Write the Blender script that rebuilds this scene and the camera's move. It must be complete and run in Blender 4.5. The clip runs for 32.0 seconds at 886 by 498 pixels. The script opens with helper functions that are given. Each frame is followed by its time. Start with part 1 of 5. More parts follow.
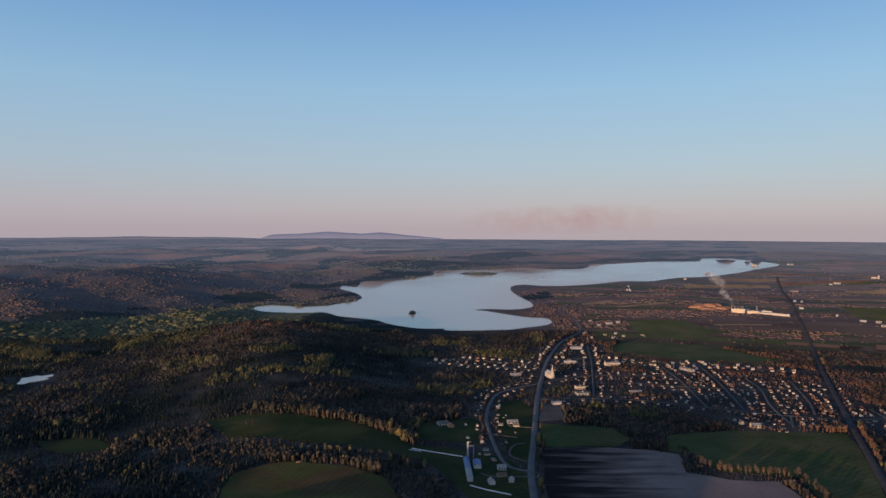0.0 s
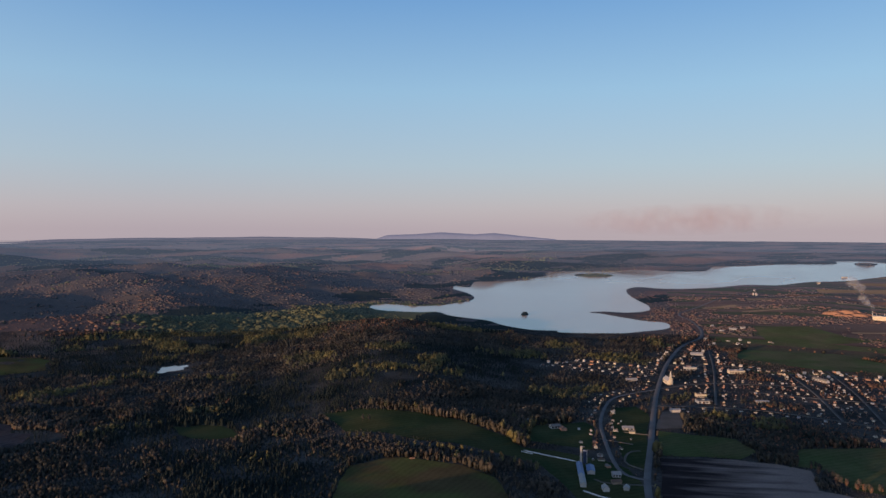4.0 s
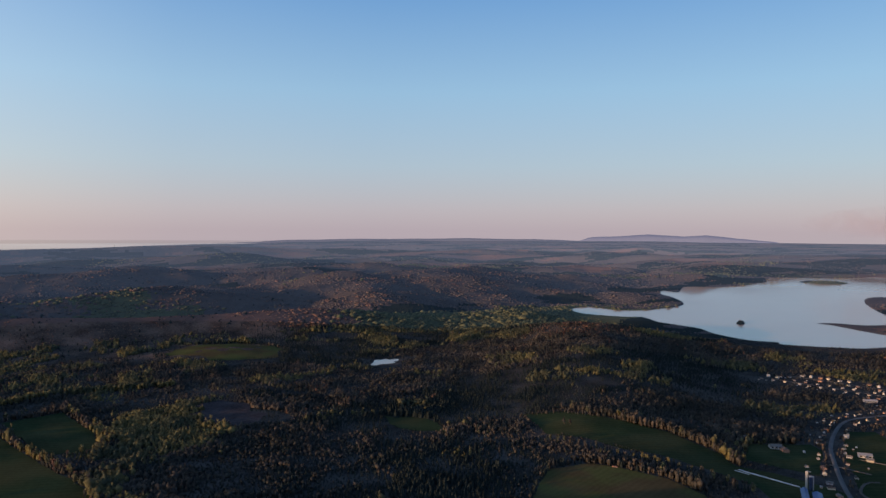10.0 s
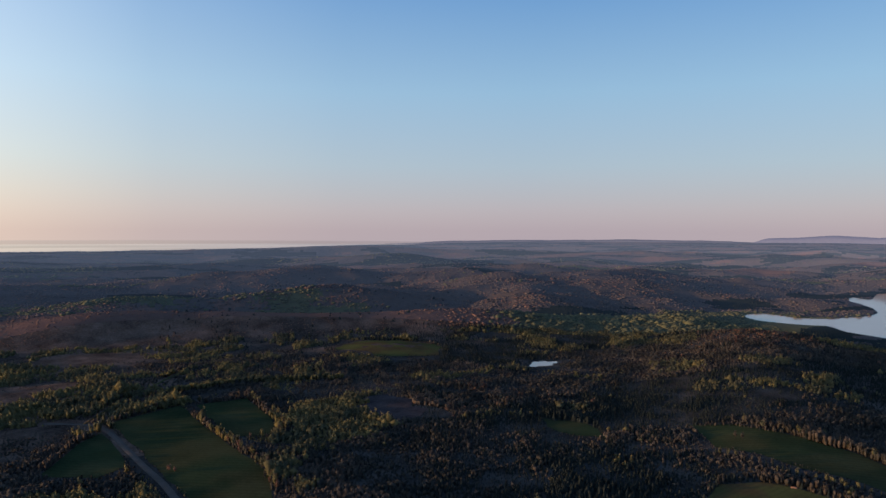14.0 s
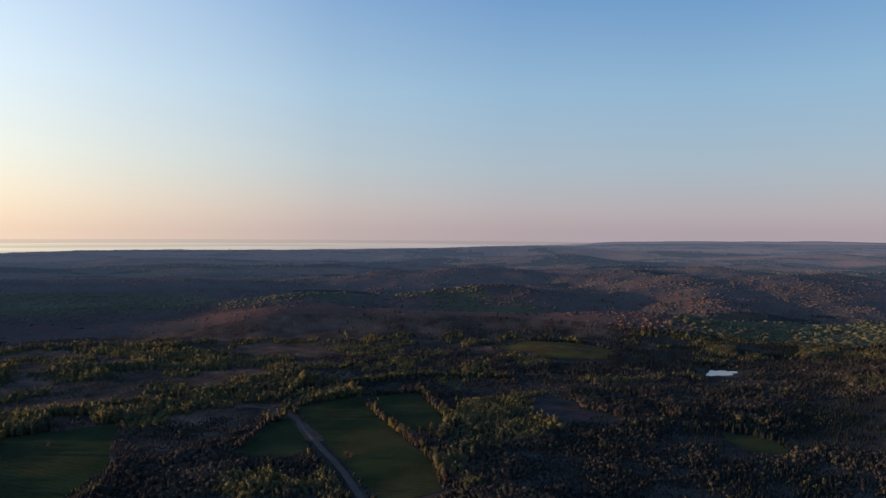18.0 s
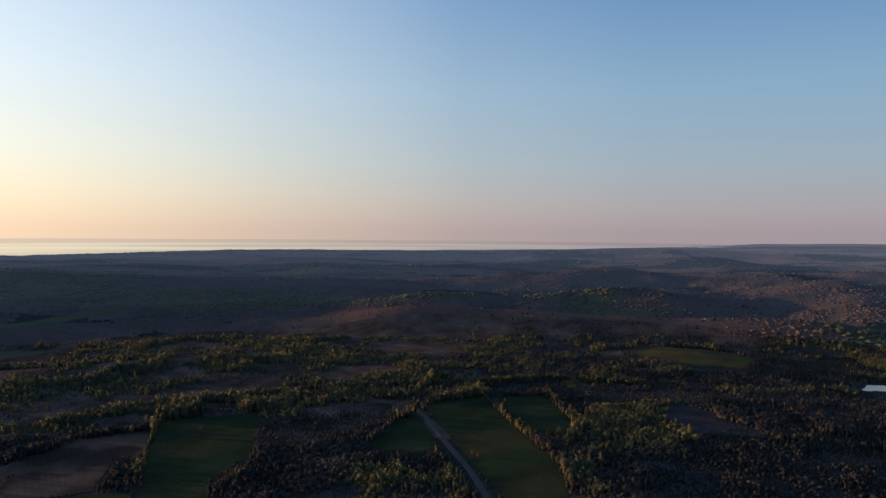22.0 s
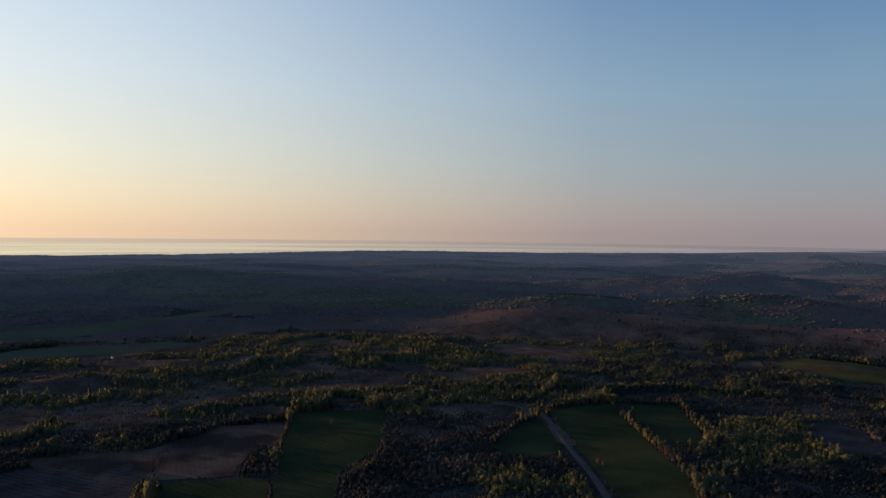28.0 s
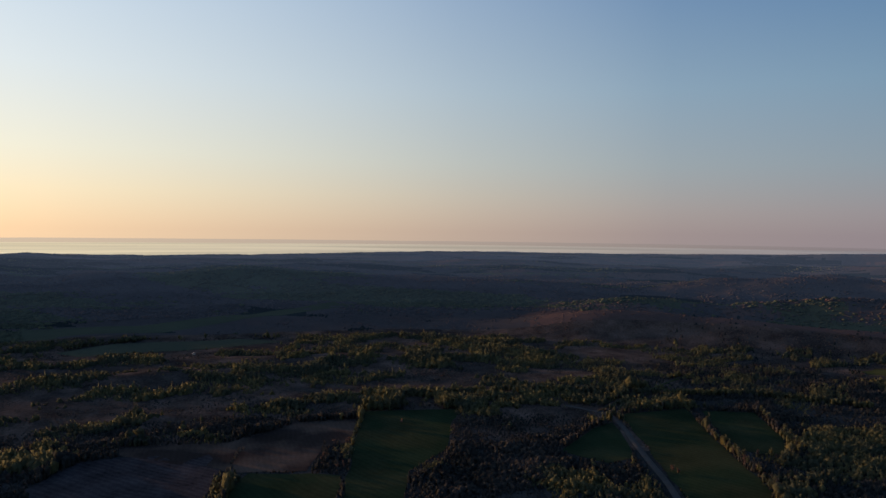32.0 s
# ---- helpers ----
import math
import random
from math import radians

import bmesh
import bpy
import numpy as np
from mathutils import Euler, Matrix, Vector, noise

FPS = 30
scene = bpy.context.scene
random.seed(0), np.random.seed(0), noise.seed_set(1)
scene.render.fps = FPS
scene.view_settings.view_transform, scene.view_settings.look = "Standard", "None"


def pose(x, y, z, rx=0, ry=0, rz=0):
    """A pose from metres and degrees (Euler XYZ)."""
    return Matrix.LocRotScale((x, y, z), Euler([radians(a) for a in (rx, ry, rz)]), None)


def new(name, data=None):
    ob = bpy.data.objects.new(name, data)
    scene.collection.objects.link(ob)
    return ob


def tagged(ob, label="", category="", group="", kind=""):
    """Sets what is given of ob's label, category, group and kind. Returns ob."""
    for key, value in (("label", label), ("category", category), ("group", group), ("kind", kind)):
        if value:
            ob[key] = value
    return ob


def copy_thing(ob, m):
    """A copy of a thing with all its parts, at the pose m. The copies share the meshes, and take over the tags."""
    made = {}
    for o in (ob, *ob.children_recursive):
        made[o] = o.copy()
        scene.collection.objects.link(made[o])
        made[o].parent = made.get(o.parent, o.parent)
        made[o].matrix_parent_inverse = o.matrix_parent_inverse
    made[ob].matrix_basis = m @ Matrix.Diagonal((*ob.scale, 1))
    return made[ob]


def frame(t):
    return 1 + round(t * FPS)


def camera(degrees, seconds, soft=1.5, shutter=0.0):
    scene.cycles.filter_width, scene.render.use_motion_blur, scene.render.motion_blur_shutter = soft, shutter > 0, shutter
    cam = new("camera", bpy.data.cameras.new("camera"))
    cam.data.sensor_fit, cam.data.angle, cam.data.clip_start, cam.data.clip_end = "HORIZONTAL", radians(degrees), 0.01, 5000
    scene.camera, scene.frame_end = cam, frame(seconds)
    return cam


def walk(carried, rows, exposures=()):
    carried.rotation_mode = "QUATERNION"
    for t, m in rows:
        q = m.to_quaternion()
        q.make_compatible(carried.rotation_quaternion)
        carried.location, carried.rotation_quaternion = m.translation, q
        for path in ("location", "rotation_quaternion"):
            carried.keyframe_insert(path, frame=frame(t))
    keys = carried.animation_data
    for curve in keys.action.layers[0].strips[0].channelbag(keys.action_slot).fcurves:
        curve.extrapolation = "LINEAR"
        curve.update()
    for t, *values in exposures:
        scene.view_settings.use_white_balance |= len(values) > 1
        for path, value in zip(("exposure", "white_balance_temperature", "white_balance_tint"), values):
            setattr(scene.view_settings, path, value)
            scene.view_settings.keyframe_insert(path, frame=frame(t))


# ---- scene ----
cam = camera(64.0, 32.0)
EYE = 300.0
# seconds, yaw, pitch, roll of a drone that hovers and turns to its left
ROWS = (
    (0, 0.00, -1.58, -0.19),
    (0.5, 1.11, -1.60, -0.20),
    (1, 2.12, -1.58, -0.18),
    (1.5, 3.06, -1.59, -0.15),
    (2, 4.03, -1.59, -0.13),
    (2.5, 5.23, -1.59, -0.15),
    (3, 6.49, -1.58, -0.17),
    (3.5, 7.81, -1.57, -0.19),
    (5.5, 12.84, -1.53, -0.21),
    (6, 14.18, -1.54, -0.21),
    (6.5, 15.53, -1.53, -0.23),
    (7, 16.89, -1.52, -0.24),
    (8, 19.64, -1.50, -0.22),
    (9, 22.48, -1.49, -0.24),
    (10, 25.34, -1.47, -0.27),
    (11, 28.32, -1.45, -0.27),
    (12, 31.27, -1.46, -0.26),
    (13, 34.21, -1.46, -0.28),
    (13.5, 36.34, -1.45, -0.24),
    (15.5, 42.67, -1.43, -0.24),
    (16, 44.79, -1.44, -0.26),
    (16.5, 46.87, -1.44, -0.28),
    (17, 48.81, -1.44, -0.30),
    (17.5, 50.27, -1.45, -0.33),
    (18, 51.60, -1.46, -0.33),
    (19, 54.42, -1.46, -0.37),
    (20, 57.37, -1.45, -0.39),
    (20.5, 59.01, -1.46, -0.41),
    (21, 60.49, -1.46, -0.44),
    (21.5, 61.15, -1.45, -0.43),
    (22, 61.91, -1.44, -0.44),
    (23, 63.69, -1.43, -0.50),
    (24, 65.36, -1.42, -0.52),
    (25, 66.96, -1.42, -0.55),
    (25.5, 67.84, -1.42, -0.55),
    (27.5, 71.20, -1.38, -0.61),
    (28, 71.97, -1.36, -0.65),
    (29, 73.59, -1.36, -0.67),
    (30, 74.96, -1.36, -0.67),
    (31, 76.31, -1.37, -0.67),
    (32, 77.63, -1.37, -0.65),
)
walk(cam, [(t, pose(0, 0, EYE, 90 + p, r, y)) for t, y, p, r in ROWS],
     exposures=((0, 0.54), (8, 0.63), (13, 0.61), (19, 0.44), (25, 0.14), (32, -0.10)))

# ---- light ----
SUN_YAW, SUN_UP = 138.0, 4.2
world = bpy.data.worlds.new("world")
scene.world = world
world.use_nodes = True
wn = world.node_tree.nodes
wl = world.node_tree.links
sky = wn.new("ShaderNodeTexSky")
sky.sky_type, sky.sun_disc = "NISHITA", False
sky.sun_elevation, sky.sun_rotation = radians(SUN_UP), radians(-SUN_YAW)
sky.altitude, sky.air_density, sky.dust_density, sky.ozone_density = 300, 1.0, 1.0, 2.0


def sky_ramp(stops):
    """Colour of a clear evening sky by height over the horizon, as the sine of the angle."""
    ramp = wn.new("ShaderNodeValToRGB")
    el = ramp.color_ramp.elements
    while len(el) < len(stops):
        el.new(0.5)
    for e, (p, c) in zip(el, stops):
        e.position, e.color = p, (*c, 1)
    wl.new(sky_up.outputs["Z"], ramp.inputs[0])
    return ramp.outputs[0]


way = wn.new("ShaderNodeTexCoord")
sky_up = wn.new("ShaderNodeSeparateXYZ")
wl.new(way.outputs["Generated"], sky_up.inputs[0])
away = sky_ramp([(0.0, (0.45, 0.39, 0.46)), (0.03, (0.45, 0.42, 0.51)), (0.09, (0.385, 0.475, 0.60)), (0.19, (0.29, 0.475, 0.68)), (0.32, (0.137, 0.315, 0.62)), (0.6, (0.075, 0.175, 0.38)), (1.0, (0.05, 0.115, 0.27))])
toward = sky_ramp([(0.0, (1.46, 1.09, 0.74)), (0.05, (1.54, 1.29, 0.93)), (0.1, (1.48, 1.39, 1.14)), (0.2, (1.3, 1.38, 1.40)), (0.32, (1.08, 1.26, 1.44)), (0.6, (0.16, 0.26, 0.46)), (1.0, (0.05, 0.115, 0.27))])
facing = wn.new("ShaderNodeVectorMath")
facing.operation = "DOT_PRODUCT"
wl.new(way.outputs["Generated"], facing.inputs[0])
facing.inputs[1].default_value = (-math.sin(radians(SUN_YAW + 4)), math.cos(radians(SUN_YAW + 4)), 0)
share = wn.new("ShaderNodeValToRGB")
stops = ((-0.35, 0.0), (-0.1, 0.03), (0.14, 0.12), (0.4, 0.38), (0.6, 0.64), (0.82, 0.92), (1.0, 1.0))
while len(share.color_ramp.elements) < len(stops):
    share.color_ramp.elements.new(0.5)
for e, (p, v) in zip(share.color_ramp.elements, stops):
    e.position, e.color = (p + 1) / 2, (v, v, v, 1)
half_turn = wn.new("ShaderNodeMath")
half_turn.operation = "MULTIPLY_ADD"
half_turn.inputs[1].default_value, half_turn.inputs[2].default_value = 0.5, 0.5
wl.new(facing.outputs["Value"], half_turn.inputs[0])
wl.new(half_turn.outputs[0], share.inputs[0])
dusk = wn.new("ShaderNodeMix")
dusk.data_type = "RGBA"
wl.new(share.outputs[0], dusk.inputs["Factor"])
wl.new(away, dusk.inputs["A"])
wl.new(toward, dusk.inputs["B"])
whole = wn.new("ShaderNodeMix")
whole.data_type, whole.inputs["Factor"].default_value = "RGBA", 0.06
wl.new(dusk.outputs["Result"], whole.inputs["A"])
wl.new(sky.outputs[0], whole.inputs["B"])
wl.new(whole.outputs["Result"], wn["Background"].inputs[0])
wn["Background"].inputs[1].default_value = 0.62
sun_data = bpy.data.lights.new("sun", "SUN")
sun_data.energy, sun_data.angle, sun_data.color = 5.0, radians(0.5), (1.0, 0.56, 0.28)
sun = new("sun", sun_data)
sun.matrix_world = pose(0, 0, 900, 90 - SUN_UP, 0, SUN_YAW + 180)


# ---- materials ----
def material(name, base, rough=0.9, vary=0.35, scale=0.05, fine=0.6, bump=0.0, island=0.0, each=0.0, metal=0.0, second=None, second_scale=0.004, second_at=0.5, stripes=None, leaf=0.0):
    """A surface of one base colour that varies at two scales, with an optional second colour in patches."""
    mat = bpy.data.materials.new(name)
    mat.use_nodes = True
    n, l = mat.node_tree.nodes, mat.node_tree.links
    bsdf = n["Principled BSDF"]
    bsdf.inputs["Roughness"].default_value, bsdf.inputs["Metallic"].default_value = rough, metal
    bsdf.inputs["Specular IOR Level"].default_value = 0.0 if rough > 0.87 else 0.3
    geo = n.new("ShaderNodeNewGeometry")

    def noise_at(s, detail=3.0):
        t = n.new("ShaderNodeTexNoise")
        t.inputs["Scale"].default_value, t.inputs["Detail"].default_value = s, detail
        l.new(geo.outputs["Position"], t.inputs["Vector"])
        return t.outputs["Fac"]

    def mathn(op, a, b):
        m = n.new("ShaderNodeMath")
        m.operation = op
        for k, v in enumerate((a, b)):
            if isinstance(v, (int, float)):
                m.inputs[k].default_value = v
            else:
                l.new(v, m.inputs[k])
        return m.outputs[0]

    coarse, grain = noise_at(scale), noise_at(fine)
    value = mathn("ADD", mathn("MULTIPLY", mathn("SUBTRACT", coarse, 0.5), vary * 3), mathn("MULTIPLY", mathn("SUBTRACT", grain, 0.5), vary * 2))
    if stripes:
        turn, period, amount = stripes
        turned = n.new("ShaderNodeMapping")
        turned.inputs["Rotation"].default_value = (0, 0, radians(turn))
        l.new(geo.outputs["Position"], turned.inputs["Vector"])
        wave = n.new("ShaderNodeTexWave")
        wave.inputs["Scale"].default_value, wave.inputs["Distortion"].default_value = 0.314 / period, 9.0
        wave.inputs["Detail"].default_value, wave.inputs["Detail Scale"].default_value = 3.0, 0.3
        l.new(turned.outputs[0], wave.inputs["Vector"])
        value = mathn("ADD", value, mathn("MULTIPLY", mathn("SUBTRACT", wave.outputs["Fac"], 0.5), amount))
    if island:
        value = mathn("ADD", value, mathn("MULTIPLY", mathn("SUBTRACT", geo.outputs["Random Per Island"], 0.5), island))
    if each:
        info = n.new("ShaderNodeObjectInfo")
        value = mathn("ADD", value, mathn("MULTIPLY", mathn("SUBTRACT", info.outputs["Random"], 0.5), each))
    hsv = n.new("ShaderNodeHueSaturation")
    if second:
        mix = n.new("ShaderNodeMix")
        mix.data_type = "RGBA"
        patch = n.new("ShaderNodeMapRange")
        patch.inputs["From Min"].default_value, patch.inputs["From Max"].default_value = second_at - 0.07, second_at + 0.07
        l.new(noise_at(second_scale, 5.0), patch.inputs["Value"])
        l.new(patch.outputs[0], mix.inputs["Factor"])
        mix.inputs["A"].default_value, mix.inputs["B"].default_value = (*base, 1), (*second, 1)
        l.new(mix.outputs["Result"], hsv.inputs["Color"])
    else:
        hsv.inputs["Color"].default_value = (*base, 1)
    l.new(mathn("MAXIMUM", mathn("ADD", value, 1.0), 0.15), hsv.inputs["Value"])
    l.new(hsv.outputs[0], bsdf.inputs["Base Color"])
    if bump:
        b = n.new("ShaderNodeBump")
        b.inputs["Strength"].default_value, b.inputs["Distance"].default_value = bump, 1.0
        l.new(grain, b.inputs["Height"])
        l.new(b.outputs[0], bsdf.inputs["Normal"])
    if leaf:
        thin, both = n.new("ShaderNodeBsdfTranslucent"), n.new("ShaderNodeMixShader")
        both.inputs[0].default_value = leaf
        l.new(hsv.outputs[0], thin.inputs["Color"])
        l.new(bsdf.outputs[0], both.inputs[1])
        l.new(thin.outputs[0], both.inputs[2])
        l.new(both.outputs[0], n["Material Output"].inputs[0])
    return mat


def water_material(name, base, rough, ripple, scale, level=False, tint=(1, 1, 1), streak=None):
    """Water or glass; level: shading normal turned halfway upright, to mirror lower sky, streak: long bands of calmer
    and rougher water.
    """
    mat = bpy.data.materials.new(name)
    mat.use_nodes = True
    n, l = mat.node_tree.nodes, mat.node_tree.links
    bsdf = n["Principled BSDF"]
    bsdf.inputs["Base Color"].default_value = (*base, 1)
    bsdf.inputs["Roughness"].default_value, bsdf.inputs["IOR"].default_value = rough, 1.33
    bsdf.inputs["Specular Tint"].default_value = (*tint, 1)
    geo = n.new("ShaderNodeNewGeometry")
    t = n.new("ShaderNodeTexNoise")
    t.inputs["Scale"].default_value, t.inputs["Detail"].default_value = scale, 4
    b = n.new("ShaderNodeBump")
    b.inputs["Strength"].default_value, b.inputs["Distance"].default_value = ripple, 1.0
    if level:
        up = n.new("ShaderNodeVectorMath")
        up.operation = "ADD"
        up.inputs[1].default_value = (0, 0, 1.0)
        l.new(geo.outputs["True Normal"], up.inputs[0])
        unit = n.new("ShaderNodeVectorMath")
        unit.operation = "NORMALIZE"
        l.new(up.outputs[0], unit.inputs[0])
        l.new(unit.outputs[0], b.inputs["Normal"])
    l.new(geo.outputs["Position"], t.inputs["Vector"])
    l.new(t.outputs["Fac"], b.inputs["Height"])
    l.new(b.outputs[0], bsdf.inputs["Normal"])
    lie = n.new("ShaderNodeMapping")
    lie.inputs["Scale"].default_value = streak or (0.004, 0.004, 0.004)
    l.new(geo.outputs["Position"], lie.inputs[0])
    big = n.new("ShaderNodeTexNoise")
    big.inputs["Scale"].default_value, big.inputs["Detail"].default_value = 1.0, 4
    l.new(lie.outputs[0], big.inputs["Vector"])
    rr = n.new("ShaderNodeMapRange")
    rr.inputs["From Min"].default_value, rr.inputs["From Max"].default_value = 0.35, 0.65
    rr.inputs["To Min"].default_value, rr.inputs["To Max"].default_value = rough * 0.4, rough * 1.6
    l.new(big.outputs["Fac"], rr.inputs["Value"])
    l.new(rr.outputs[0], bsdf.inputs["Roughness"])
    return mat


# far surfaces with painted haze: emission stands in for the air light
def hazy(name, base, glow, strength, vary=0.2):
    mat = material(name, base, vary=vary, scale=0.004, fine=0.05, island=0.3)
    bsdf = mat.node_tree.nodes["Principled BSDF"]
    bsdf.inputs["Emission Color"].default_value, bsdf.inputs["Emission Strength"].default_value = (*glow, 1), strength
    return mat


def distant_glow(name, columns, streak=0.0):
    """Sunset light painted as emission on the far sea and its far shore: brighter and warmer towards the sun's bearing.
    """
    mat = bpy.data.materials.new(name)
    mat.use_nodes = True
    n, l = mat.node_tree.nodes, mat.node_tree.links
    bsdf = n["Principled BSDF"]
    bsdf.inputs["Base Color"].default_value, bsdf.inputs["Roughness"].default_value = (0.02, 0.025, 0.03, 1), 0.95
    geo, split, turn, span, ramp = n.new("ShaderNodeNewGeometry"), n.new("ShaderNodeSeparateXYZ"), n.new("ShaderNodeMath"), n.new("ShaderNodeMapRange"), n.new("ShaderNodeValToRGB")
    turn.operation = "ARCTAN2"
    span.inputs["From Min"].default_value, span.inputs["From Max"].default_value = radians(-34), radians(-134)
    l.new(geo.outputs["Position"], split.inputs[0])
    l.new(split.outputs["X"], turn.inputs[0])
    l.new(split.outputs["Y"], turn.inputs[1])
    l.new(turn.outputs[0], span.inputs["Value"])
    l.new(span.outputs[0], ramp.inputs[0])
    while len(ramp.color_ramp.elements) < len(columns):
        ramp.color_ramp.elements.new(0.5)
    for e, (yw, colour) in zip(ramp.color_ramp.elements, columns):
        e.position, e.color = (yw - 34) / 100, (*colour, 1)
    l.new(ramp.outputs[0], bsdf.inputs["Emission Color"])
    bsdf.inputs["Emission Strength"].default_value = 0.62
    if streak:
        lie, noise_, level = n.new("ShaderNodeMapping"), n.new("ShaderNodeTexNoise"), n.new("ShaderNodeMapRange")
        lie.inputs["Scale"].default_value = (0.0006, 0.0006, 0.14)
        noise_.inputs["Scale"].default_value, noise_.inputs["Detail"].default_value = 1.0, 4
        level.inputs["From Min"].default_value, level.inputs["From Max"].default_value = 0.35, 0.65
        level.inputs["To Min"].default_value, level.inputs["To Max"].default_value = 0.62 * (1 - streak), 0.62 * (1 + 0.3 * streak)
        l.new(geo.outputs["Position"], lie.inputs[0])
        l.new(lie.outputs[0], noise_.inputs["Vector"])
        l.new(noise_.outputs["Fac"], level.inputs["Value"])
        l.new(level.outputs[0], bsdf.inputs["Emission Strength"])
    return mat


M_GROUND = material("ground", (0.043, 0.043, 0.044), vary=0.6, scale=0.02, fine=0.2, bump=0.6, second=(0.060, 0.056, 0.055), second_scale=0.007, second_at=0.54)
# brush ground, its colour raised to carry the low sunlight of west and ridge
M_BRUSH = material("sunlit_dry_brush", (0.105, 0.077, 0.066), vary=0.7, scale=0.02, fine=0.2, bump=0.7, second=(0.058, 0.049, 0.046), second_scale=0.006)
M_PLAIN = material("dry_plain", (0.090, 0.068, 0.053), vary=0.4, scale=0.012, fine=0.12, bump=0.3, second=(0.072, 0.068, 0.044), second_scale=0.006, second_at=0.5)
M_STRAW = material("straw_strip", (0.20, 0.155, 0.11), vary=0.2, scale=0.02, fine=0.3)
M_CLAY = material("clay_strip", (0.19, 0.115, 0.085), vary=0.2, scale=0.02, fine=0.3)
M_PALEGREEN = material("open_green", (0.070, 0.086, 0.042), vary=0.25, scale=0.015, fine=0.2, second=(0.085, 0.085, 0.05), second_scale=0.012, stripes=(75, 14, 0.3))
M_DARKSTRIP = material("dark_strip", (0.027, 0.021, 0.021), vary=0.3, scale=0.02, fine=0.3, bump=0.3)
# the green field again, with low sunlight put into a paler colour
M_SUNGREEN = material("sunlit_green_field", (0.052, 0.066, 0.030), vary=0.3, scale=0.015, fine=0.25, second=(0.075, 0.075, 0.04), second_scale=0.01, stripes=(60, 9, 0.15))
M_GREEN = material("green_field", (0.026, 0.040, 0.021), vary=0.3, scale=0.015, fine=0.25, second=(0.042, 0.048, 0.025), second_scale=0.01, stripes=(60, 9, 0.15))
M_MEADOW = material("meadow", (0.07, 0.076, 0.03), vary=0.25, scale=0.02, fine=0.3, second=(0.07, 0.055, 0.03), second_scale=0.012, stripes=(15, 8, 0.12))
M_PLOW = material("ploughed_soil", (0.115, 0.083, 0.068), vary=0.25, scale=0.015, fine=0.4, bump=0.4, second=(0.045, 0.034, 0.031), second_scale=0.009, stripes=(85, 7, 0.1))


def furrowed(name, sunlit, wet_or_shaded, x0, x1):
    """Tilled soil with shade painted on its western side, that gives way eastwards to sunlit streaks along the furrows.
    """
    mat = material(name, sunlit, vary=0.25, scale=0.015, fine=0.4, bump=0.4)
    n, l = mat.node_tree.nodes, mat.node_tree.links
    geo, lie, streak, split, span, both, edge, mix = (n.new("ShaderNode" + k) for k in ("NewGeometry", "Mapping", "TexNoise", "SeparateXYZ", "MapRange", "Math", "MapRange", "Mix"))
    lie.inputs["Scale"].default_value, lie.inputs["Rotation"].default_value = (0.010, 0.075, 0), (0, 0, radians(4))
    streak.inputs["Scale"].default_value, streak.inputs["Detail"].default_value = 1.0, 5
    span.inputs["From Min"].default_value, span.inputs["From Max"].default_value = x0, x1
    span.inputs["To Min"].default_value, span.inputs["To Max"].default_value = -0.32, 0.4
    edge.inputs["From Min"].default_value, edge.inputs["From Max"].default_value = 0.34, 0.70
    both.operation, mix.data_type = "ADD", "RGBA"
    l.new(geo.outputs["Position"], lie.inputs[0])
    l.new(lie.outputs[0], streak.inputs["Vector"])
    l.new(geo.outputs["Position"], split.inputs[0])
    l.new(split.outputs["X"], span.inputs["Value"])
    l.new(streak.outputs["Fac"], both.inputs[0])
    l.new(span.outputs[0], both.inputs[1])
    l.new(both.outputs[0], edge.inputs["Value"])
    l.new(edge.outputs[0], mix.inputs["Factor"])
    mix.inputs["A"].default_value, mix.inputs["B"].default_value = (*wet_or_shaded, 1), (*sunlit, 1)
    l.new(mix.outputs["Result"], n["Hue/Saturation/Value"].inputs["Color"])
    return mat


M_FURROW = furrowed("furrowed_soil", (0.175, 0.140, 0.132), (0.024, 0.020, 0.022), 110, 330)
M_SCRUB = material("slash", (0.052, 0.046, 0.051), vary=0.5, scale=0.03, fine=0.25, bump=0.5, stripes=(40, 9, 0.25))
M_LOT = material("gravel_lot", (0.09, 0.085, 0.082), vary=0.25, scale=0.03, fine=0.4)
M_ASPHALT = material("asphalt", (0.115, 0.115, 0.122), vary=0.2, scale=0.05, fine=0.4)
M_GRAVEL = material("gravel_road", (0.085, 0.08, 0.077), vary=0.2, scale=0.05, fine=0.5)
M_BALLAST = material("ballast", (0.068, 0.062, 0.064), vary=0.3, scale=0.05, fine=0.6)
# pale warm base and tint stand in for the low sky's reflection
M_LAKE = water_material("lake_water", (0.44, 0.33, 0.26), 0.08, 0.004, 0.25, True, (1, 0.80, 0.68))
M_CONIFER = material("conifer", (0.017, 0.023, 0.023), vary=0.25, scale=0.02, fine=0.2, island=0.4)
M_BARE = material("bare_twigs", (0.080, 0.074, 0.069), vary=0.3, scale=0.012, fine=0.15, island=0.3, second=(0.050, 0.052, 0.050), second_scale=0.01, leaf=0.4)
M_BUD = material("budding_leaves", (0.168, 0.158, 0.082), vary=0.3, scale=0.012, fine=0.15, island=0.3, second=(0.084, 0.090, 0.062), second_scale=0.012, leaf=0.5)
M_RED = material("red_buds", (0.140, 0.090, 0.072), vary=0.25, scale=0.012, fine=0.15, island=0.3, leaf=0.4)
M_BARK = material("bark", (0.09, 0.075, 0.065), vary=0.3, scale=0.3, fine=2.0)
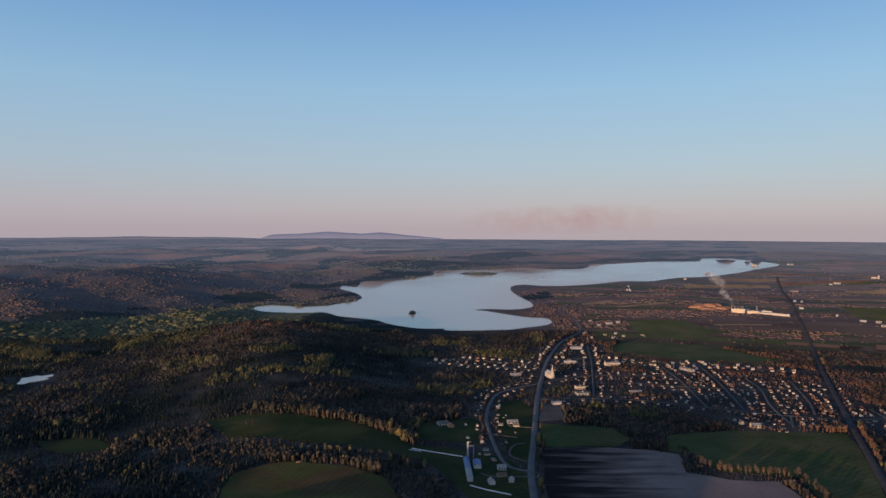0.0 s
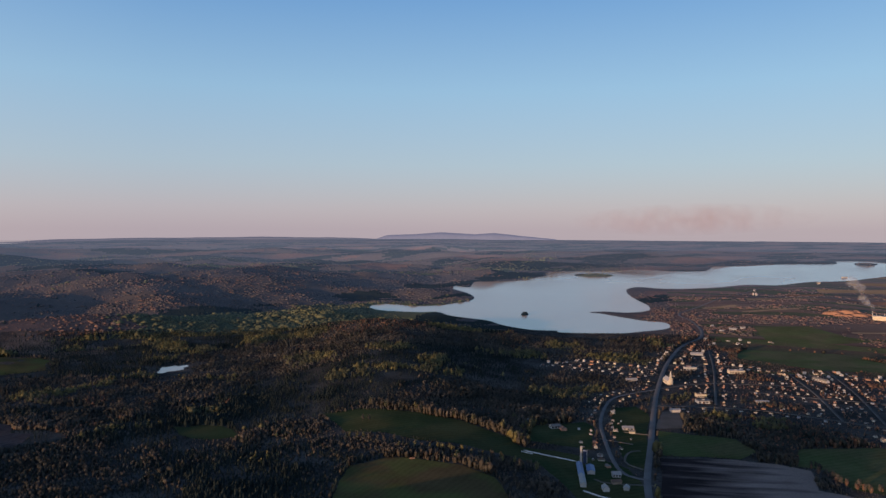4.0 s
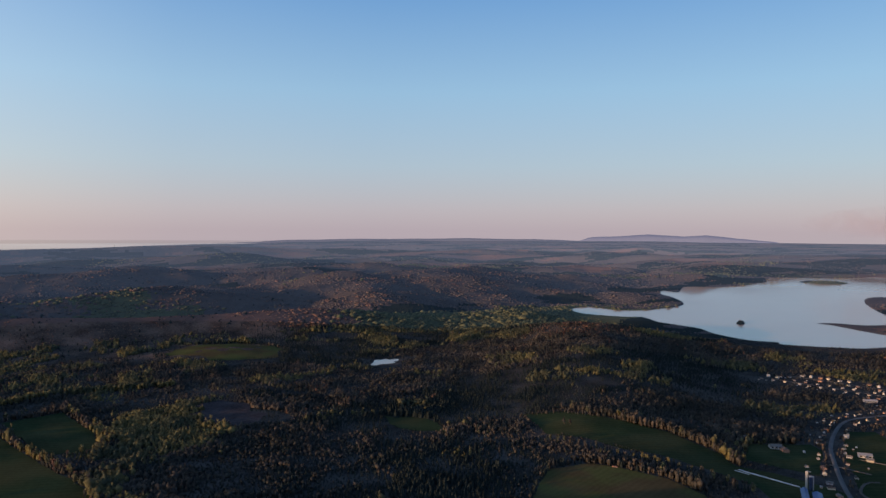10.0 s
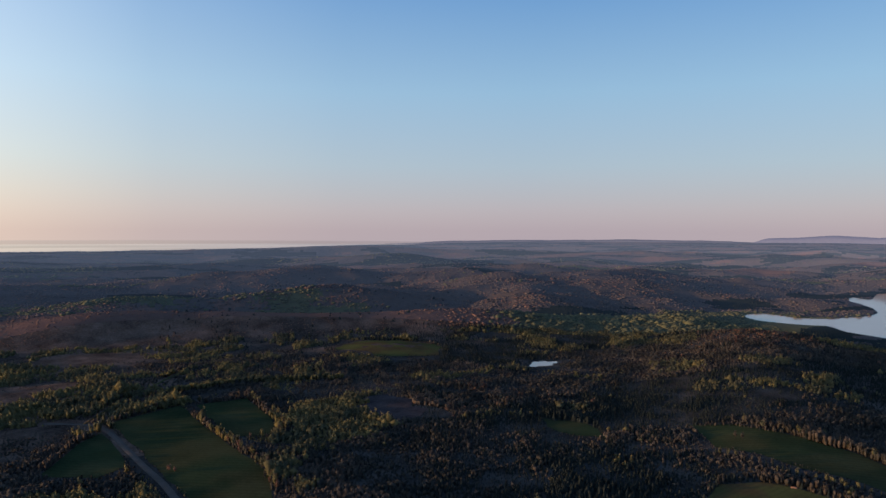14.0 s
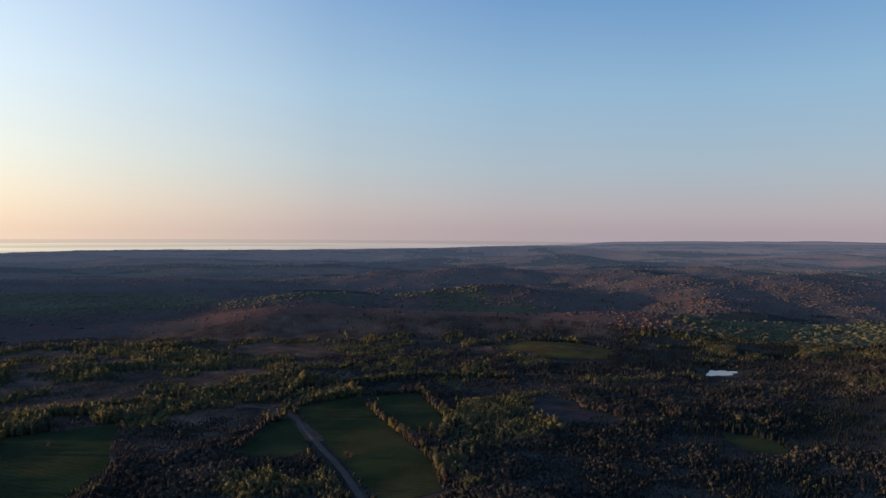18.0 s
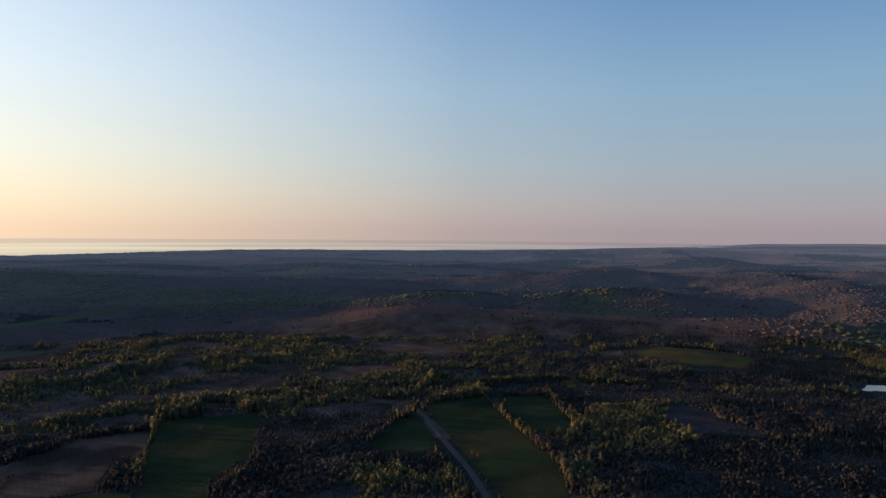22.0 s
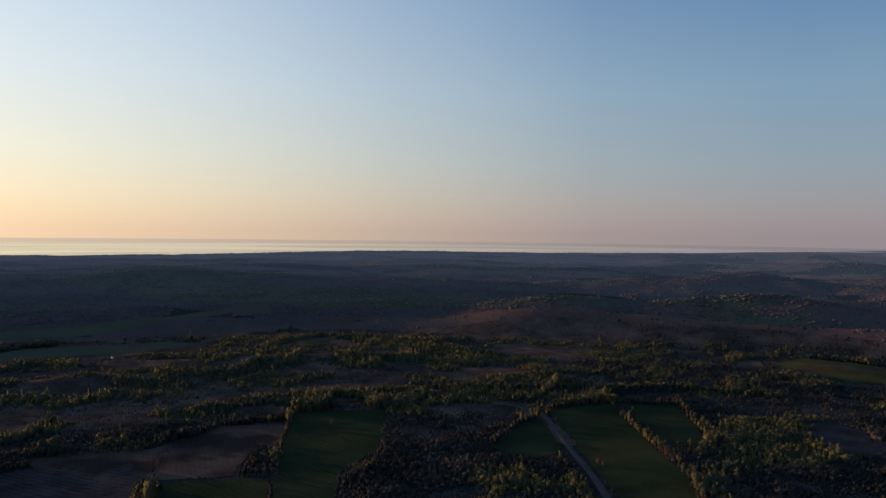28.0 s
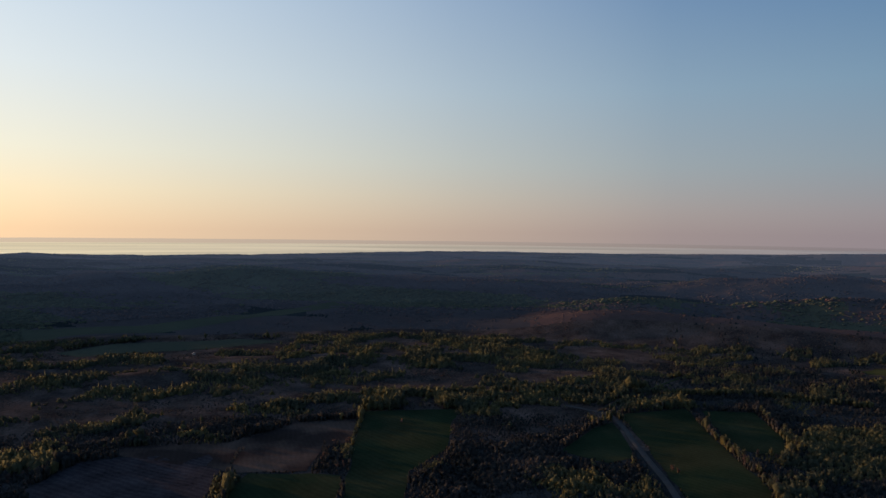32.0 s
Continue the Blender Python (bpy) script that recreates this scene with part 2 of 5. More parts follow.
# the distance, past two kilometres: evening air light painted as emission, ever paler towards the horizon
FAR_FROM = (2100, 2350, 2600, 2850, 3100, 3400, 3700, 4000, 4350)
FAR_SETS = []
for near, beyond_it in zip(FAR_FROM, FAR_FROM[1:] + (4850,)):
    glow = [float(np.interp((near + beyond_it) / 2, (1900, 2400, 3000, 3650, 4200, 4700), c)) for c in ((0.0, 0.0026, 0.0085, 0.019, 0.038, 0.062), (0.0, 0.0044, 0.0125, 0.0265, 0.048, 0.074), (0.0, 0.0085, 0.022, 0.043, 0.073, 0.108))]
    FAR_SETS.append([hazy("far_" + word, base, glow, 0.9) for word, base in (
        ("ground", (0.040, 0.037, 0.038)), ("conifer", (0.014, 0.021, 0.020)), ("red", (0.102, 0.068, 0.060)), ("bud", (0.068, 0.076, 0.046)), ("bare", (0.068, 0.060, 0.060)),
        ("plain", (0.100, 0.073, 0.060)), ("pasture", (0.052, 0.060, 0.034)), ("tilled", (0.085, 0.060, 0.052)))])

# ---- lie of the land ----
rng = np.random.default_rng(7)
LATTICE = rng.random((256, 256))


def value_noise(x, y):
    xi, yi = np.floor(x).astype(int), np.floor(y).astype(int)
    fx, fy = x - xi, y - yi
    fx, fy = fx * fx * (3 - 2 * fx), fy * fy * (3 - 2 * fy)
    a, b = LATTICE[xi % 256, yi % 256], LATTICE[(xi + 1) % 256, yi % 256]
    c, d = LATTICE[xi % 256, (yi + 1) % 256], LATTICE[(xi + 1) % 256, (yi + 1) % 256]
    return (a + (b - a) * fx) * (1 - fy) + (c + (d - c) * fx) * fy


def fbm(x, y, size, octaves=3, seed=0):
    """Noise about 0, within -0.5 to 0.5, with lumps of that size in metres."""
    out, amp, total = 0.0, 1.0, 0.0
    for k in range(octaves):
        out = out + amp * (value_noise(x / size + 37.3 * seed + 11 * k, y / size - 17.7 * seed + 5 * k) - 0.5)
        total, size, amp = total + amp, size / 2, amp / 2
    return out / total


def smooth(a, b, v):
    t = np.clip((v - a) / (b - a), 0, 1)
    return t * t * (3 - 2 * t)


def rounded(points, closed=True, per=6):
    """A smooth line through the points of a plan."""
    p = np.array(points, float)
    n = len(p)
    out = []
    for i in range(n if closed else n - 1):
        if closed:
            a, b, c, d = p[i - 1], p[i], p[(i + 1) % n], p[(i + 2) % n]
        else:
            a, b, c, d = p[max(i - 1, 0)], p[i], p[i + 1], p[min(i + 2, n - 1)]
        for k in range(per):
            t = k / per
            out.append(0.5 * (2 * b + (c - a) * t + (2 * a - 5 * b + 4 * c - d) * t ** 2 + (3 * b - a - 3 * c + d) * t ** 3))
    if not closed:
        out.append(p[-1])
    return np.array(out)


def inside(x, y, poly):
    x, y = np.atleast_1d(x), np.atleast_1d(y)
    res = np.zeros(x.shape, bool)
    near = (x >= poly[:, 0].min()) & (x <= poly[:, 0].max()) & (y >= poly[:, 1].min()) & (y <= poly[:, 1].max())
    xs, ys = x[near], y[near]
    r = np.zeros(xs.shape, bool)
    for (x0, y0), (x1, y1) in zip(poly, np.roll(poly, -1, 0)):
        if y0 != y1:
            r ^= ((y0 > ys) != (y1 > ys)) & (xs < (x1 - x0) * (ys - y0) / (y1 - y0) + x0)
    res[near] = r
    return res


def gap_to(x, y, line, closed=False, reach=400.0):
    """Distance in plan from each point to a line, reach at most."""
    x, y = np.atleast_1d(x).astype(float), np.atleast_1d(y).astype(float)
    d = np.full(x.shape, reach)
    near = (x > line[:, 0].min() - reach) & (x < line[:, 0].max() + reach) & (y > line[:, 1].min() - reach) & (y < line[:, 1].max() + reach)
    xs, ys, dd = x[near], y[near], d[near]
    ends = np.roll(line, -1, 0) if closed else line[1:]
    for (x0, y0), (x1, y1) in zip(line, ends):
        ux, uy = x1 - x0, y1 - y0
        t = np.clip(((xs - x0) * ux + (ys - y0) * uy) / (ux * ux + uy * uy + 1e-9), 0, 1)
        dd = np.minimum(dd, np.hypot(xs - x0 - t * ux, ys - y0 - t * uy))
    d[near] = dd
    return d


SHORE_NEAR = [(-660, 2460), (-600, 2390), (-465, 2380), (-400, 2395), (-340, 2325), (-220, 2265), (-165, 2190), (-75, 2120), (5, 2115), (15, 2085),
              (180, 2095), (250, 2135), (315, 2175), (345, 2230), (335, 2295), (270, 2325), (230, 2360), (195, 2395)]
SHORE_POINT = [(150, 2440), (110, 2462), (165, 2482), (240, 2470), (315, 2515), (325, 2625), (295, 2770), (280, 2910), (295, 3015), (345, 3060), (425, 3025),
               (520, 3020), (650, 3055), (790, 3125), (910, 3110), (1060, 3190), (1190, 3200), (1350, 3275), (1495, 3375), (1660, 3490)]
SHORE_FAR = [(1635, 3625), (1565, 3730), (1460, 3805), (1375, 3800), (1340, 3720), (1095, 3745), (935, 3705), (770, 3685), (740, 3605), (680, 3530),
             (500, 3545), (390, 3590), (270, 3535), (45, 3515), (-50, 3455), (-45, 3365), (-140, 3240), (-235, 3165), (-350, 3140), (-360, 3060),
             (-365, 2980), (-425, 3010), (-425, 2930), (-375, 2865), (-330, 2785), (-310, 2705), (-325, 2640), (-370, 2585), (-420, 2530), (-505, 2500), (-615, 2525)]
LAKE = rounded(SHORE_NEAR + SHORE_POINT + SHORE_FAR, per=4)
POND = rounded([(-812, 1345), (-822, 1372), (-834, 1398), (-824, 1408), (-818, 1424), (-806, 1420), (-795, 1436), (-784, 1420), (-788, 1405), (-778, 1392), (-787, 1370), (-797, 1362), (-798, 1348)], per=3)
# islands: centre, half length, half width, turn
ISLANDS = ((-103, 2392, 13, 30, 0), (175, 3395, 92, 45, 0), (1472, 3690, 50, 45, 10), (1552, 3615, 14, 22, 0), (1600, 3622, 26, 34, 0))
# hills: centre x and y, half length, half width, turn of the long side, height
HILLS = (
    # the first hill is added, unseen below the view, to shade farm and fields
    (-330, 325, 190, 95, -37, 105), (-385, 1560, 500, 185, 106.6, 36), (-560, 1930, 200, 110, 17, 18), (-300, 1930, 300, 150, 5, 20),
    (-1650, 1380, 620, 120, 50, 58), (-1230, 1800, 300, 110, 38, 34), (-1960, 900, 240, 110, 64, 34),
    (-2165, 1250, 300, 120, 60, 50), (-1950, 1650, 330, 110, 48, 30),
    (-1200, 1330, 140, 80, 43, 10), (-1330, 640, 150, 60, 64, 9), (-1650, 60, 260, 60, 85, 12), (-1500, -250, 260, 60, 98, 10),
    (-420, 2850, 230, 130, 0, 30), (-1000, 2750, 420, 180, 20, 50), (-1500, 2900, 420, 170, 27, 55), (-300, 3700, 500, 200, 0, 45), (600, 4050, 600, 160, 0, 45),
    (-2900, 900, 420, 150, 73, 42), (-3100, -300, 500, 160, 95, 50), (-2500, 2100, 420, 160, 50, 50), (430, 2900, 90, 110, 0, 14),
)


def rise(r):
    """The valley floor is level for two kilometres; land to the far rim is drawn in and raised, to fit the camera's
    view.
    """
    return 232 * np.clip((r - 2000) / 2850, 0, None) ** 1.35


def skyline(yaw):
    """Angle in degrees by which the last ridge before the sea lies under the level of the drone."""
    base = np.interp(yaw, [28, 34, 40, 47, 55, 60, 68, 72, 78, 84, 90, 99, 104, 108, 112, 140], [0.76, 0.85, 1.02, 1.22, 1.44, 1.52, 1.58, 1.50, 1.56, 1.72, 1.84, 1.96, 1.93, 1.76, 1.95, 1.95])
    return base + 0.10 * fbm(np.asarray(yaw) * 40.0, np.zeros_like(yaw), 90, 3, 9)


def coast(yaw):
    return 4150 + (2.1 - skyline(yaw)) / 1.12 * 700


def spread_plan(x, y, r):
    """The plan of the far land as it would lie on a level plain: wider apart the higher it climbs."""
    s = np.clip((EYE - rise(r)) / EYE, 0.2, 1)
    return x / s, y / s, s


def relief(x, y, r):
    """Long rolling ridges of the far land, that run from south-west to north-east."""
    X, Y, s = spread_plan(x, y, r)
    u, v = 0.64 * X + 0.77 * Y, 0.64 * Y - 0.77 * X
    gentle = 1 - 0.6 * smooth(48, 66, np.degrees(np.arctan2(-x, y)))
    return gentle * s * (260 * fbm(u / 1.9, v, 900, 3, 5) * smooth(0.15, 0.5, s) + 120 * fbm(u / 1.6, v, 330, 3, 15) * smooth(0.4, 0.7, s) + 14 * fbm(X, Y, 90, 2, 25) * smooth(0.6, 0.95, s))


def land(x, y):
    """Height of the ground at plan points."""
    x, y = np.atleast_1d(x).astype(float), np.atleast_1d(y).astype(float)
    r = np.hypot(x, y)
    shore = gap_to(x, y, LAKE, True, 300)
    wet_or_shaded = inside(x, y, LAKE)
    calm = smooth(20, 260, shore) * np.where(wet_or_shaded, 0, 1)
    town = np.exp(-(((x - 350) / 330) ** 2 + ((y - 1250) / 420) ** 2))
    flat_side = smooth(-300, 500, x + 0.1 * y)
    amp = (7 + 8 * smooth(1500, 2600, r)) * (1 - 0.75 * flat_side) * (1 - 0.8 * town)
    h = (fbm(x, y, 620, 4, 1) * 1.8 + fbm(x, y, 260, 2, 6) * 0.7) * amp + smooth(1900, 2700, r) * (1 - 0.75 * flat_side) * relief(x, y, r)
    for cx, cy, a, b, turn, top in HILLS:
        c, s = math.cos(radians(turn)), math.sin(radians(turn))
        u, v = ((x - cx) * c + (y - cy) * s) / a, ((y - cy) * c - (x - cx) * s) / b
        h = h + top * (0.7 if math.hypot(cx, cy) > 2700 else 1.0) * np.exp(-(u * u + v * v))
    h = h * calm * (1 - smooth(4300, 4700, r) * 0.6)
    bank = np.where(wet_or_shaded, -np.clip(shore * 0.12, 0, 4), np.clip(shore * 0.12, 0, 1.5))
    for cx, cy, a, b, turn in ISLANDS:
        q = np.hypot((x - cx) / a, (y - cy) / b)
        bank = np.where(wet_or_shaded, np.maximum(bank, np.clip((1 - q) * 6, -4, 5)), bank)
    pond = gap_to(x, y, POND, True, 60)
    pond_in = inside(x, y, POND)
    bank = bank + np.where(pond_in, -np.clip(pond * 0.2, 0, 2.0), 0)
    yaw = np.degrees(np.arctan2(-x, y))
    behind = smooth(124, 134, yaw) + smooth(-46, -56, yaw)
    z = rise(r) * (1 - 0.85 * behind) + h * (1 - behind) + bank
    rim = EYE - r * np.tan(np.radians(skyline(yaw)))
    z = np.where((yaw > 30) & (yaw < 140), np.minimum(z, np.where(r > 2200, rim, 999)), z)
    return np.where((yaw > 36) & (yaw < 136) & (r > coast(yaw)), z - 40, z)


def mesh_of(name, verts, faces, mats, index=None, smooth_faces=False):
    """A mesh from arrays; all faces have the same number of corners."""
    verts, faces = np.asarray(verts, np.float32), np.asarray(faces, np.int32)
    me = bpy.data.meshes.new(name)
    me.vertices.add(len(verts))
    me.vertices.foreach_set("co", verts.ravel())
    k = faces.shape[1]
    me.loops.add(faces.size)
    me.loops.foreach_set("vertex_index", faces.ravel())
    me.polygons.add(len(faces))
    me.polygons.foreach_set("loop_start", np.arange(len(faces), dtype=np.int32) * k)
    for m in mats:
        me.materials.append(m)
    if index is not None:
        me.polygons.foreach_set("material_index", np.asarray(index, np.int32))
    me.update(calc_edges=True)
    me.validate()
    if smooth_faces:
        me.polygons.foreach_set("use_smooth", np.ones(len(me.polygons), bool))
    return me


def on_plan(yaw, r):
    a = np.radians(yaw)
    return -np.sin(a) * r, np.cos(a) * r


# ---- ground ----
YAWS = np.concatenate([np.arange(-48, 128, 0.25), np.arange(128, 312, 4.0)])
RINGS = np.concatenate([np.array([0.5, 150, 300, 450, 550, 620, 680]), np.arange(700, 2000, 12.0), np.arange(2000, 3400, 16.0), np.arange(3400, 4851, 10.0)])


def polar_sheet(keep=None, height=None):
    yy, rr = np.meshgrid(YAWS, RINGS, indexing="ij")
    x, y = on_plan(yy, rr)
    x, y = x.ravel() + np.where(rr.ravel() < 200, 6.0, 0.0), y.ravel()
    n, m = len(YAWS), len(RINGS)
    i, j = np.meshgrid(np.arange(n), np.arange(m - 1), indexing="ij")
    a, b = (i * m + j).ravel(), (((i + 1) % n) * m + j).ravel()
    quads = np.stack([a, a + 1, b + 1, b], 1)[:, ::-1]
    if keep is not None:
        ok = keep(x, y)
        quads = quads[ok[quads].any(1)]
        used, inv = np.unique(quads, return_inverse=True)
        x, y, quads = x[used], y[used], inv.reshape(quads.shape)
    return np.stack([x, y, height(x, y)], 1), quads  # the eye stands clear of the hub


SIDE_ROAD = [(108, 868), (85, 885), (75, 935), (70, 1030), (70, 1120), (85, 1225), (105, 1290), (145, 1335), (186, 1368)]
STREETS = [
    [(375, 1830), (345, 1640), (315, 1480), (270, 1255)],
    [(165, 1240), (270, 1245), (360, 1230), (505, 1155), (640, 1110)],
    [(190, 1375), (270, 1430), (330, 1445), (480, 1440)],
    [(480, 1560), (470, 1380), (445, 1180)],
    [(570, 1610), (545, 1400), (500, 1160)],
    [(480, 1560), (640, 1540), (760, 1480)],
    [(355, 1380), (520, 1330), (700, 1330), (740, 1345)],
    [(610, 1420), (600, 1330), (560, 1200), (535, 1065)],
    [(690, 1400), (640, 1230), (600, 1130)],
    [(560, 1130), (530, 1060)],
    [(630, 1110), (760, 1130), (860, 1180)],
    [(715, 1180), (700, 1080), (660, 1010)],
    [(520, 1070), (480, 1075), (470, 1120)],
    [(200, 1500), (60, 1560), (-30, 1600)],
    [(215, 1560), (100, 1610), (20, 1640)],
    [(300, 1830), (380, 1800)],
    [(240, 1620), (345, 1640)],
    [(345, 1640), (460, 1590), (480, 1560)],
    [(740, 1345), (690, 1230), (645, 1120)],
]


def in_town(x, y):
    near = np.full(np.shape(x), 80.0)
    for st in STREETS:
        near = np.minimum(near, gap_to(x, y, np.array(st, float), False, 80))
    near = np.minimum(near, gap_to(x, y, np.array(SIDE_ROAD, float), False, 80))
    return near < 42


def in_plain(x, y):
    """The farmed plain east of the lake and the village, 0 to 1."""
    edge = np.interp(y, [1500, 2400, 2950, 3150, 3350, 3600, 4000, 4850], [420, 420, 420, 1000, 1350, 1680, 1750, 2000])
    return (x + 70 * fbm(x, y, 150, 3, 8) > edge) & (y > 1560)


def plain_strips(x, y, r):
    """Long narrow lots of the plain: a number from 0 to 1 for each lot, and how wooded the place is."""
    X, Y, s = spread_plan(x, y, r)
    c, d = math.cos(radians(-14)), math.sin(radians(-14))
    u, v = X * c + Y * d, Y * c - X * d
    v = v + 30 * fbm(X, Y, 300, 2, 31)
    row = np.floor(v / 75).astype(int)
    lot = np.floor((u + 350 * LATTICE[row % 256, 7]) / 420).astype(int)
    return LATTICE[row % 256, lot % 256], fbm(u / 5, v, 85, 2, 33) + 0.5 * fbm(X, Y, 500, 2, 35)


def kinds(x, y, chance, mixed=1.0):
    """Which growth covers each place: conifer, reddish, budding or bare; and how far it belongs to the west and the plain. mixed: how far the kinds mingle."""
    yaw, r = np.degrees(np.arctan2(-x, y)), np.hypot(x, y)
    X, Y, s = spread_plan(x, y, r)
    u, v = 0.64 * X + 0.77 * Y, 0.64 * Y - 0.77 * X
    west = smooth(54, 70, yaw) * smooth(1100, 1200, r)
    plain = smooth(150, 420, x) * smooth(1050, 1200, y)
    swell = (land(x, y) - rise(r)) / s
    hills = smooth(2150, 2600, r) * (plain < 0.5)
    jitter = 0.02 * mixed * chance.normal(size=len(x))
    dice = 0.5 + mixed * (chance.random(len(x)) - 0.5)
    grove = np.where(r > 2050, fbm(u / 1.8, v, 520, 5, 3) * 1.2, np.where(yaw > 50, fbm(x, y, 80, 3, 3), fbm(x, y, 130, 3, 3)) * 1.05) + jitter
    clump = fbm(X, Y, 210, 3, 12)
    town = in_town(x, y)
    red = 0.5 * smooth(200, 500, x) + 1.5 * np.exp(-((yaw - 50) / 19) ** 2 - ((r - 2120) / 300) ** 2) * smooth(6, 24, swell) + hills * (0.45 * smooth(2, 34, swell + 60 * clump) * (1 - 0.5 * smooth(60, 80, yaw)) - 0.05) + 0.1 * west - 0.15 + (1 - 0.5 * hills) * clump
    # reddish crests and conifer hollows of far hills also stand in for sun and shade
    red = red + 0.35 * smooth(100, 300, x) * smooth(900, 1000, y) + 0.25 * town + 0.6 * np.exp(-((x + 500) / 130) ** 2 - ((y - 1920) / 130) ** 2)
    golden = 0.5 * np.exp(-((x + 480) / 200) ** 2 - ((y - 1480) / 260) ** 2) + 0.6 * np.exp(-((x + 450) / 200) ** 2 - ((y - 2750) / 200) ** 2) + 0.3 * np.exp(-((x + 900) / 160) ** 2 - ((y - 730) / 200) ** 2)
    # fewer buds near yaw 26, to darken slopes that lie in shade
    golden += 0.4 * np.exp(-((yaw - 28) / 9) ** 2 - ((r - 2450) / 280) ** 2) + 0.35 * np.exp(-((yaw - 45) / 12) ** 2 - ((r - 980) / 300) ** 2) + 0.25 * west - 1.0 * np.exp(-((yaw - 26) / 12) ** 2 - ((r - 900) / 280) ** 2)
    shady = np.exp(-((x + 60) / 260) ** 2 - ((y - 1650) / 420) ** 2)
    is_bud = grove + 1.2 * jitter - 0.05 * hills * smooth(4, 24, swell) + 0.05 * hills * smooth(2, -14, swell) - 0.1 * town - 0.08 * plain - 0.2 * ((x > 180) & (x < 345) & (y > 940) & (y < 1120)) > 0.13 - 0.11 * golden - 0.08 * west + 0.2 * np.clip(red, 0, 1) * (1 - 0.5 * hills) - 0.07 * hills
    spruce = 0.5 * np.exp(-((yaw - 10) / 12) ** 2 - ((r - 1500) / 350) ** 2)
    # beside the boggy patch, conifers thickened near yaw 28 in place of shade
    bog_or_shade = (np.hypot((x + 752) / 60, (y - 893) / 38) < 1) | (dice < 0.95 * np.exp(-((yaw - 28) / 14) ** 2 - ((r - 860) / 210) ** 2) + 1.6 * clump * (r < 1150) * (yaw < 40) * (yaw > 12))
    is_con = ~is_bud & (fbm(u / 1.8, v, 300, 4, 14) + jitter < -0.17 + 0.22 * spruce + 0.16 * shady + 0.17 * np.exp(-((yaw - 25) / 13) ** 2 - ((r - 1750) / 650) ** 2) - 0.1 * west - 0.05 * plain + 0.09 * hills * smooth(24, -14, swell))
    is_con &= ((red < 0.6) | (r > 2400)) & ((yaw < 58) | (r > 1900))
    is_con |= ~is_bud & (dice < 0.06 * (1 - west) * (yaw < 60))
    is_con |= (gap_to(x, y, LAKE, True, 90) < 60) & (r < 2500) & (yaw > 2) & (dice < 0.35)
    is_con |= bog_or_shade
    is_bud &= ~is_con
    is_red = ~is_con & ~is_bud & (chance.permutation(dice) < np.clip(red, 0, 0.95))
    return is_con, is_red, is_bud, ~is_con & ~is_red & ~is_bud, west, plain, town, clump


verts, quads = polar_sheet(height=land)
near_edge = np.hypot(verts[:, 0], verts[:, 1])[quads].min(1)
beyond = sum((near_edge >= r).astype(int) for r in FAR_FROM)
mid = verts[quads].mean(1)
mx, my = mid[:, 0], mid[:, 1]
mr = np.hypot(mx, my)
g_con, g_red, g_bud, g_bare = kinds(mx, my, np.random.default_rng(5), 0.15)[:4]
lot, _ = plain_strips(mx, my, mr)
on_flat = in_plain(mx, my)
brushy = (np.degrees(np.arctan2(-mx, my)) + 14 * fbm(mx, my, 200, 3, 18) > np.where(near_edge > 1750, 36, 58)) & (near_edge > 1000) & (beyond == 0)
cover = np.where(g_con, 1, np.where(g_red, 2, np.where(g_bud, 3, 4)))
# far bands of conifer and reddish cover, in place of lit and shaded ridges
bX, bY, _ = spread_plan(mx, my, mr)
belt = fbm((0.64 * bX + 0.77 * bY) / 2.5, 0.64 * bY - 0.77 * bX, 330, 4, 41)
cover = np.where(mr > 3500, np.where(belt < -0.06, 1, np.where(belt > 0.1, 2, 4)), cover)
cover = np.where(on_flat, np.where(lot < 0.34, 6, np.where(lot < 0.46, 7, 5)), cover)
near_flat = np.where(lot < 0.34, 3, np.where(lot < 0.46, 4, 2))
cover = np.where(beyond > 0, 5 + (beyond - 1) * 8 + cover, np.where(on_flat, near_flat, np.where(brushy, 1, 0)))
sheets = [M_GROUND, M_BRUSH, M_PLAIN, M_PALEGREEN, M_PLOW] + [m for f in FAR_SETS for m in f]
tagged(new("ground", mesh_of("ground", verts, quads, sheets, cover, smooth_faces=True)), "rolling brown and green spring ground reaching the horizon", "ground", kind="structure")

verts, quads = polar_sheet(lambda x, y: inside(x, y, LAKE), lambda x, y: rise(np.hypot(x, y)))
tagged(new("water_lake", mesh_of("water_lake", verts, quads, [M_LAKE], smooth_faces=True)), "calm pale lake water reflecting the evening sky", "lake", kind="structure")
px, py = POND.mean(0)
edge = rounded(POND, per=1)
pz = float(np.max(land(edge[:, 0], edge[:, 1]))) + 0.05
ring = np.column_stack([px + (POND[:, 0] - px) * 1.0, py + (POND[:, 1] - py) * 1.0, np.full(len(POND), pz)])
pv = np.vstack([ring, [[px, py, pz]]])
pf = [(k, (k + 1) % len(POND), len(POND)) for k in range(len(POND))]
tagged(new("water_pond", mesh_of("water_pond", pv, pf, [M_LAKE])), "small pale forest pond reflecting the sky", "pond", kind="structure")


# the sea beyond the coast, and the far shore behind it
sea_yaw = np.arange(35, 134, 0.5)
sv, sf = [], []
STEPS = 14
for yw, r0 in zip(sea_yaw, coast(sea_yaw)):
    for k in range(STEPS + 1):
        r = r0 - 40 + (4880 - r0) * k / STEPS
        x, y = on_plan(yw, r)
        sv.append((x, y, EYE - r * math.tan(radians(2.06 - (r - 4150) / 700 * 1.05))))
